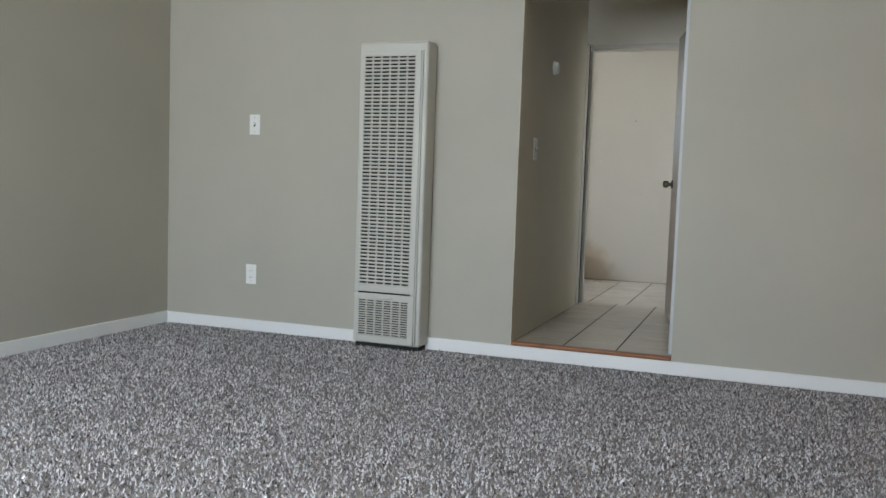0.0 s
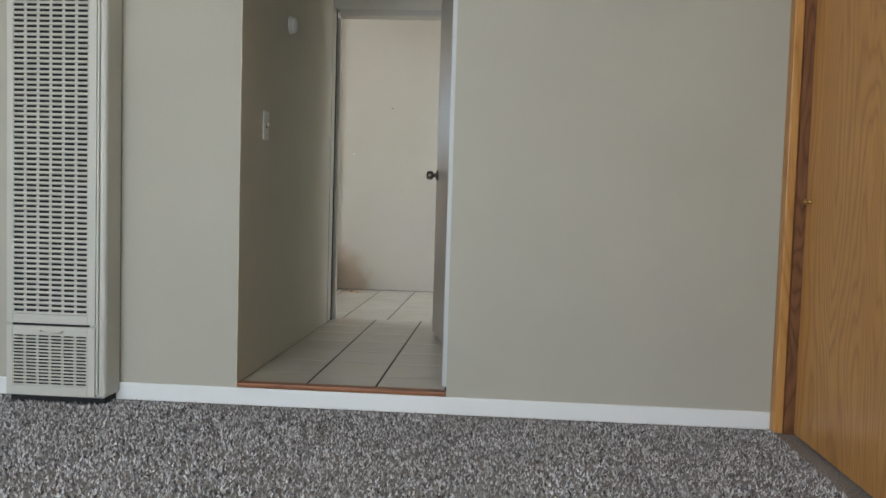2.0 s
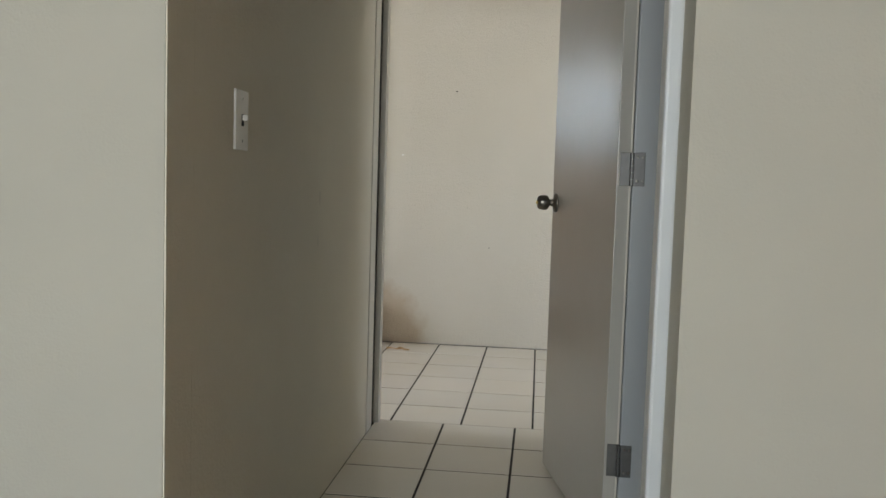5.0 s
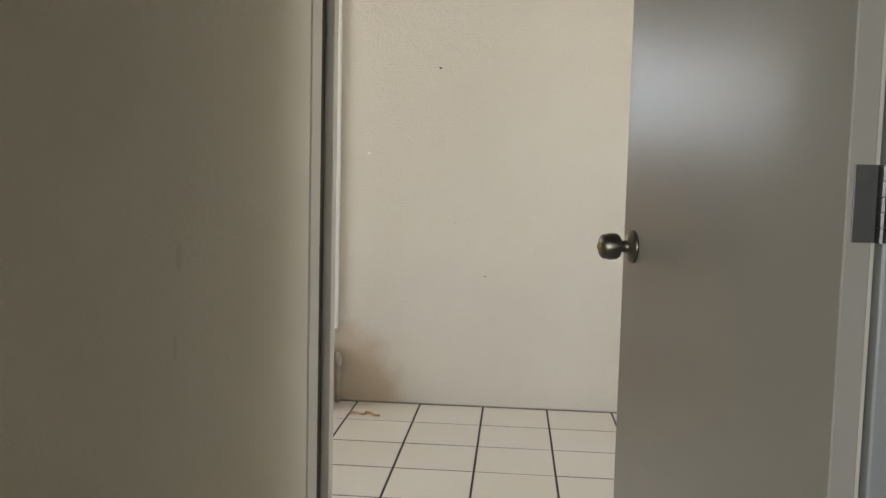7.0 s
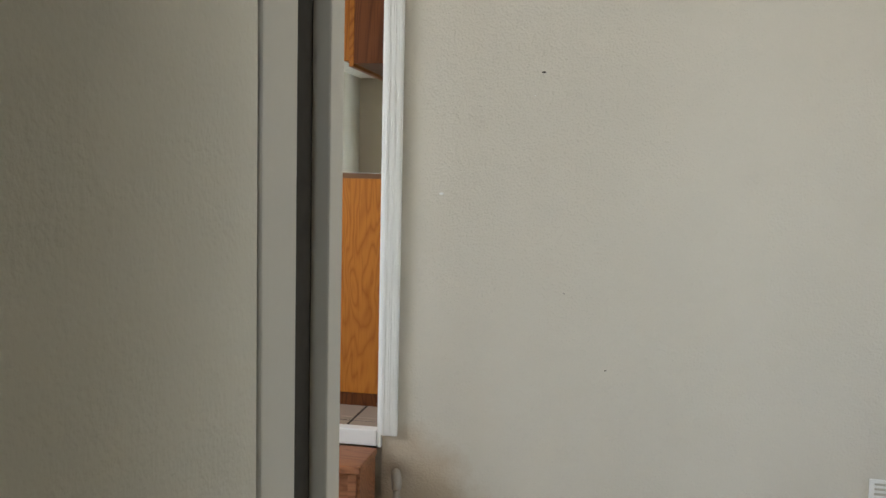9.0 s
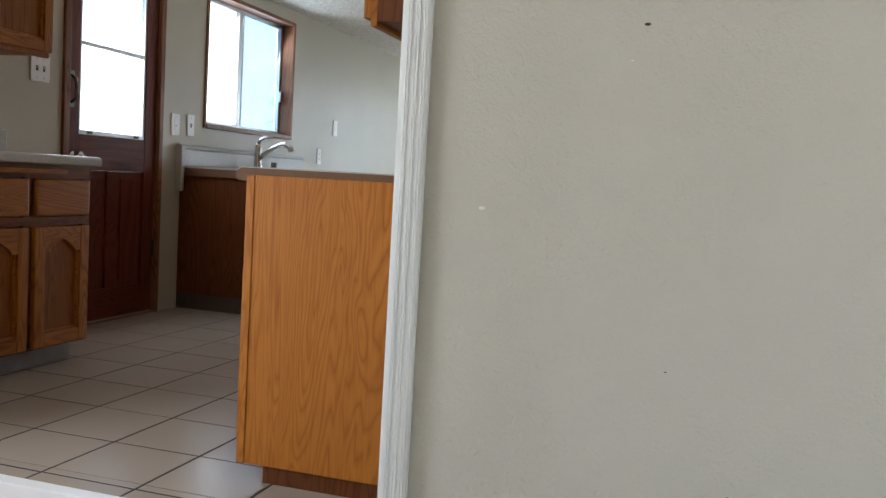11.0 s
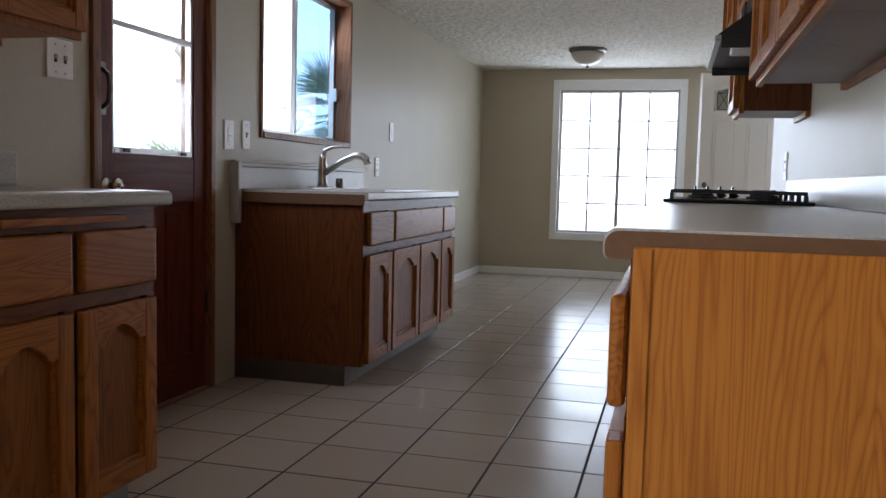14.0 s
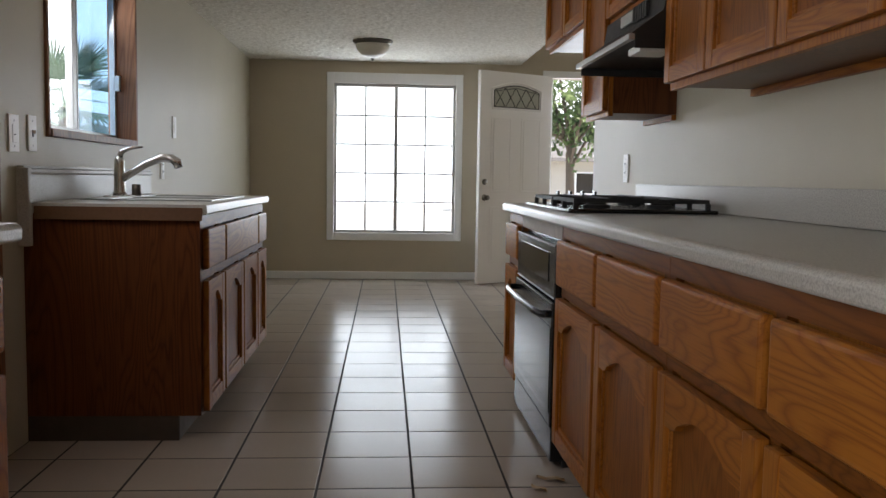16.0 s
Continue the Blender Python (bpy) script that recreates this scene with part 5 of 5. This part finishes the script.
def tree(name, label, base, height, spread, leaves, size):
    t = thing(name, label, "tree", "", base)
    top = Vector((0.2, 0.1, height * 0.55))
    part("trunk", tube([(0, 0, 0), (0.08, 0.02, height * 0.2), (0.05, 0.08, height * 0.4), top], [0.13, 0.11, 0.09, 0.06], 10), M_BARK, t, smooth=True)
    verts, faces = [], []
    for b in range(11):
        a, up = b * 2.4, rnd.uniform(0.45, 1.0)
        tip = Vector((math.cos(a) * spread * rnd.uniform(0.4, 1.0), math.sin(a) * spread * rnd.uniform(0.4, 1.0), height * up))
        start = Vector((0.06, 0.06, height * rnd.uniform(0.3, 0.55)))
        mid = start.lerp(tip, 0.5) + Vector((0, 0, 0.15))
        part("limb", tube([start, mid, tip], [0.045, 0.03, 0.01], 6), M_BARK, t)
        for i in range(leaves // 11):
            c = mid.lerp(tip, rnd.random() ** 0.7) + Vector([rnd.gauss(0, spread * 0.17) for _ in range(3)])
            d = Vector([rnd.gauss(0, 1) for _ in range(3)]).normalized()
            e = d.orthogonal().normalized()
            s = size * rnd.uniform(0.6, 1.3)
            n = len(verts)
            verts += [c, c + d * s * 0.5 + e * s * 0.28, c + d * s, c + d * s * 0.5 - e * s * 0.28]
            faces.append((n, n + 1, n + 2, n + 3))
    me = bpy.data.meshes.new("crown")
    me.from_pydata([tuple(v) for v in verts], [], faces)
    me.materials.append(M_LEAF)
    o = new("crown", me)
    o.parent = t
    return t


tree("street_tree", "leafy green tree in the front yard", (2.6, 23.0, -0.1), 5.4, 2.0, 5200, 0.17)


def fan_palm(base, h, n, r):
    p = thing("fan_palm", "green fan palm with spreading fronds", "palm", "", base)
    part("trunk", lathe([(0, 0), (0.12, 0), (0.09, h * 0.6), (0.08, h), (0, h)], None, 12), M_BARK, p)
    verts, faces = [], []
    for f in range(n):
        a, el = f * 2.39996, rnd.uniform(-0.35, 1.25)
        d = Vector((math.cos(a) * math.cos(el), math.sin(a) * math.cos(el), math.sin(el)))
        side = d.cross(Vector((0, 0, 1))).normalized()
        up = side.cross(d)
        c = Vector((0, 0, h)) + d * r * 0.4
        for k in range(-9, 10):
            q = (d * math.cos(k * 0.13) + side * math.sin(k * 0.13)).normalized()
            tip = c + q * r * rnd.uniform(0.5, 0.62) - Vector((0, 0, 0.12 * r))
            w = up.cross(q).normalized() * 0.016 * r
            m = c.lerp(tip, 0.5) + up * 0.02
            i = len(verts)
            verts += [c, m + w, tip, m - w]
            faces.append((i, i + 1, i + 2, i + 3))
        i = len(verts)
        verts += [Vector((0, 0, h)) + side * 0.01, c + side * 0.008, c - side * 0.008, Vector((0, 0, h)) - side * 0.01]
        faces.append((i, i + 1, i + 2, i + 3))
    me = bpy.data.meshes.new("fronds")
    me.from_pydata([tuple(v) for v in verts], [], faces)
    me.materials.append(M_PALM)
    o = new("fronds", me)
    o.parent = p
    return p


fan_palm((-7.6, 13.8, -0.1), 1.2, 34, 1.25)
fan_palm((-5.6, 14.6, -0.1), 2.4, 26, 1.2)
post = thing("porch_post", "pale carved post in the back yard", "post", "", (-5.35, 10.2, -0.1))
part("shaft", lathe([(0, 0), (0.10, 0), (0.10, 0.1), (0.055, 0.14), (0.05, 2.35), (0.08, 2.38), (0.08, 2.42), (0.05, 2.46), (0.04, 2.6), (0.09, 2.66), (0.05, 2.75), (0.03, 2.9), (0, 2.95)], None, 18), M_STUCCO, post, smooth=True)
house = thing("neighbour_house", "pale stucco house across the street with a low roof", "house", "", (12.5, 42, -0.1))
part("wall", box((-9, 0, 0), (9, 6, 2.6)), M_STUCCO, house)
part("roof", prism([(-0.9, 2.6), (3.0, 4.2), (6.9, 2.6), (6.9, 2.45), (-0.9, 2.45)], -9.6, 9.6, "x"), M_ROOF, house)
for x in (-5.5, -1.5, 4):
    w_ = part("window", box((x, -0.04, 0.95), (x + 1.5, -0.001, 2.0), 0.01), M_TRIM, house)
    part("pane", box((x + 0.08, -0.06, 1.03), (x + 1.42, -0.041, 1.92)), M_BLACKGLASS, w_)

# ---------------------------------------------------------------- floor pieces


def tile_mesh(name, w, d, h=0.010, r=0.0013):
    bm = box((-w / 2, -d / 2, -h), (w / 2, d / 2, 0))
    top = [e for e in bm.edges if all(v.co.z > -1e-6 for v in e.verts)]
    bmesh.ops.bevel(bm, geom=top, offset=r, segments=1, affect="EDGES")
    me = bpy.data.meshes.new(name)
    bm.to_mesh(me)
    bm.free()
    return me


def tile_floor(parent, x0, x1, y0, y1, gx, gy, pitch, gap, z, mat, seed):
    """Lays tiles on a grid through (gx, gy); those at the walls are cut."""
    r = random.Random(seed)
    cache = {}
    n = 0
    i0, i1 = math.floor((x0 - gx) / pitch), math.ceil((x1 - gx) / pitch)
    j0, j1 = math.floor((y0 - gy) / pitch), math.ceil((y1 - gy) / pitch)
    for i in range(i0, i1):
        for j in range(j0, j1):
            a, b = max(x0, gx + i * pitch + gap / 2), min(x1, gx + (i + 1) * pitch - gap / 2)
            c, d = max(y0, gy + j * pitch + gap / 2), min(y1, gy + (j + 1) * pitch - gap / 2)
            if b - a < 0.02 or d - c < 0.02:
                continue
            key = (round(b - a, 3), round(d - c, 3))
            if key not in cache:
                cache[key] = tile_mesh("tile", *key)
                cache[key].materials.append(mat)
            o = new("tile", cache[key])
            o.location = ((a + b) / 2, (c + d) / 2, z + r.uniform(-0.0005, 0.0005))
            o.rotation_euler = (r.uniform(-0.0012, 0.0012), r.uniform(-0.0012, 0.0012), 0)
            o.parent = parent
            n += 1
    return n


tile_floor(floor_hall, 0.003, 1.06, 0.037, 2.098, 0.295, 0.28, 0.305, 0.008, ZH, M_HALLTILE, 1)
tile_floor(floor_porch, -2.49, 2.79, 2.102, 3.904, 0.064, 3.29, 0.305, 0.008, ZH, M_HALLTILE, 2)
tile_floor(floor_kitchen, KL + 0.004, 1.39, YB + 0.145, KF - 0.004, -1.483, 6.21, 0.314, 0.008, ZK, M_KTILE, 3)
tile_floor(floor_kitchen, -2.04, -0.43, YB + 0.032, YB + 0.142, -1.483, 6.21, 0.314, 0.008, ZK, M_KTILE, 5)

# carpet tufts, far too many to count
rs = np.random.RandomState(7)
N = 150000
cx, cy = rs.uniform(-2.40, 2.26, N), -rs.uniform(0.018, 1.0, N) ** 1.15 * 4.3
ang_ = rs.uniform(0, 6.283, N)
wid, hgt = rs.uniform(0.003, 0.0075, N), rs.uniform(0.005, 0.016, N)
lean = rs.normal(0, 0.005, (N, 2))
vv = np.zeros((N, 4, 3))
for k in range(3):
    vv[:, k, 0] = cx + wid * np.cos(ang_ + k * 2.0944)
    vv[:, k, 1] = np.minimum(cy + wid * np.sin(ang_ + k * 2.0944), -0.0165)
    vv[:, k, 2] = -0.002
vv[:, 3, 0], vv[:, 3, 1], vv[:, 3, 2] = cx + lean[:, 0], np.minimum(cy + lean[:, 1], -0.017), hgt
base_i = np.arange(N)[:, None] * 4
tri = np.concatenate([base_i + np.array([[0, 1, 3]]), base_i + np.array([[1, 2, 3]]), base_i + np.array([[2, 0, 3]])], axis=1).reshape(-1, 3)
me = bpy.data.meshes.new("carpet_pile")
me.from_pydata(vv.reshape(-1, 3).tolist(), [], tri.tolist())
me.materials.append(M_CARPET)
tagged(new("carpet_pile", me), "speckled grey-brown carpet pile", "carpet", kind="stuff")
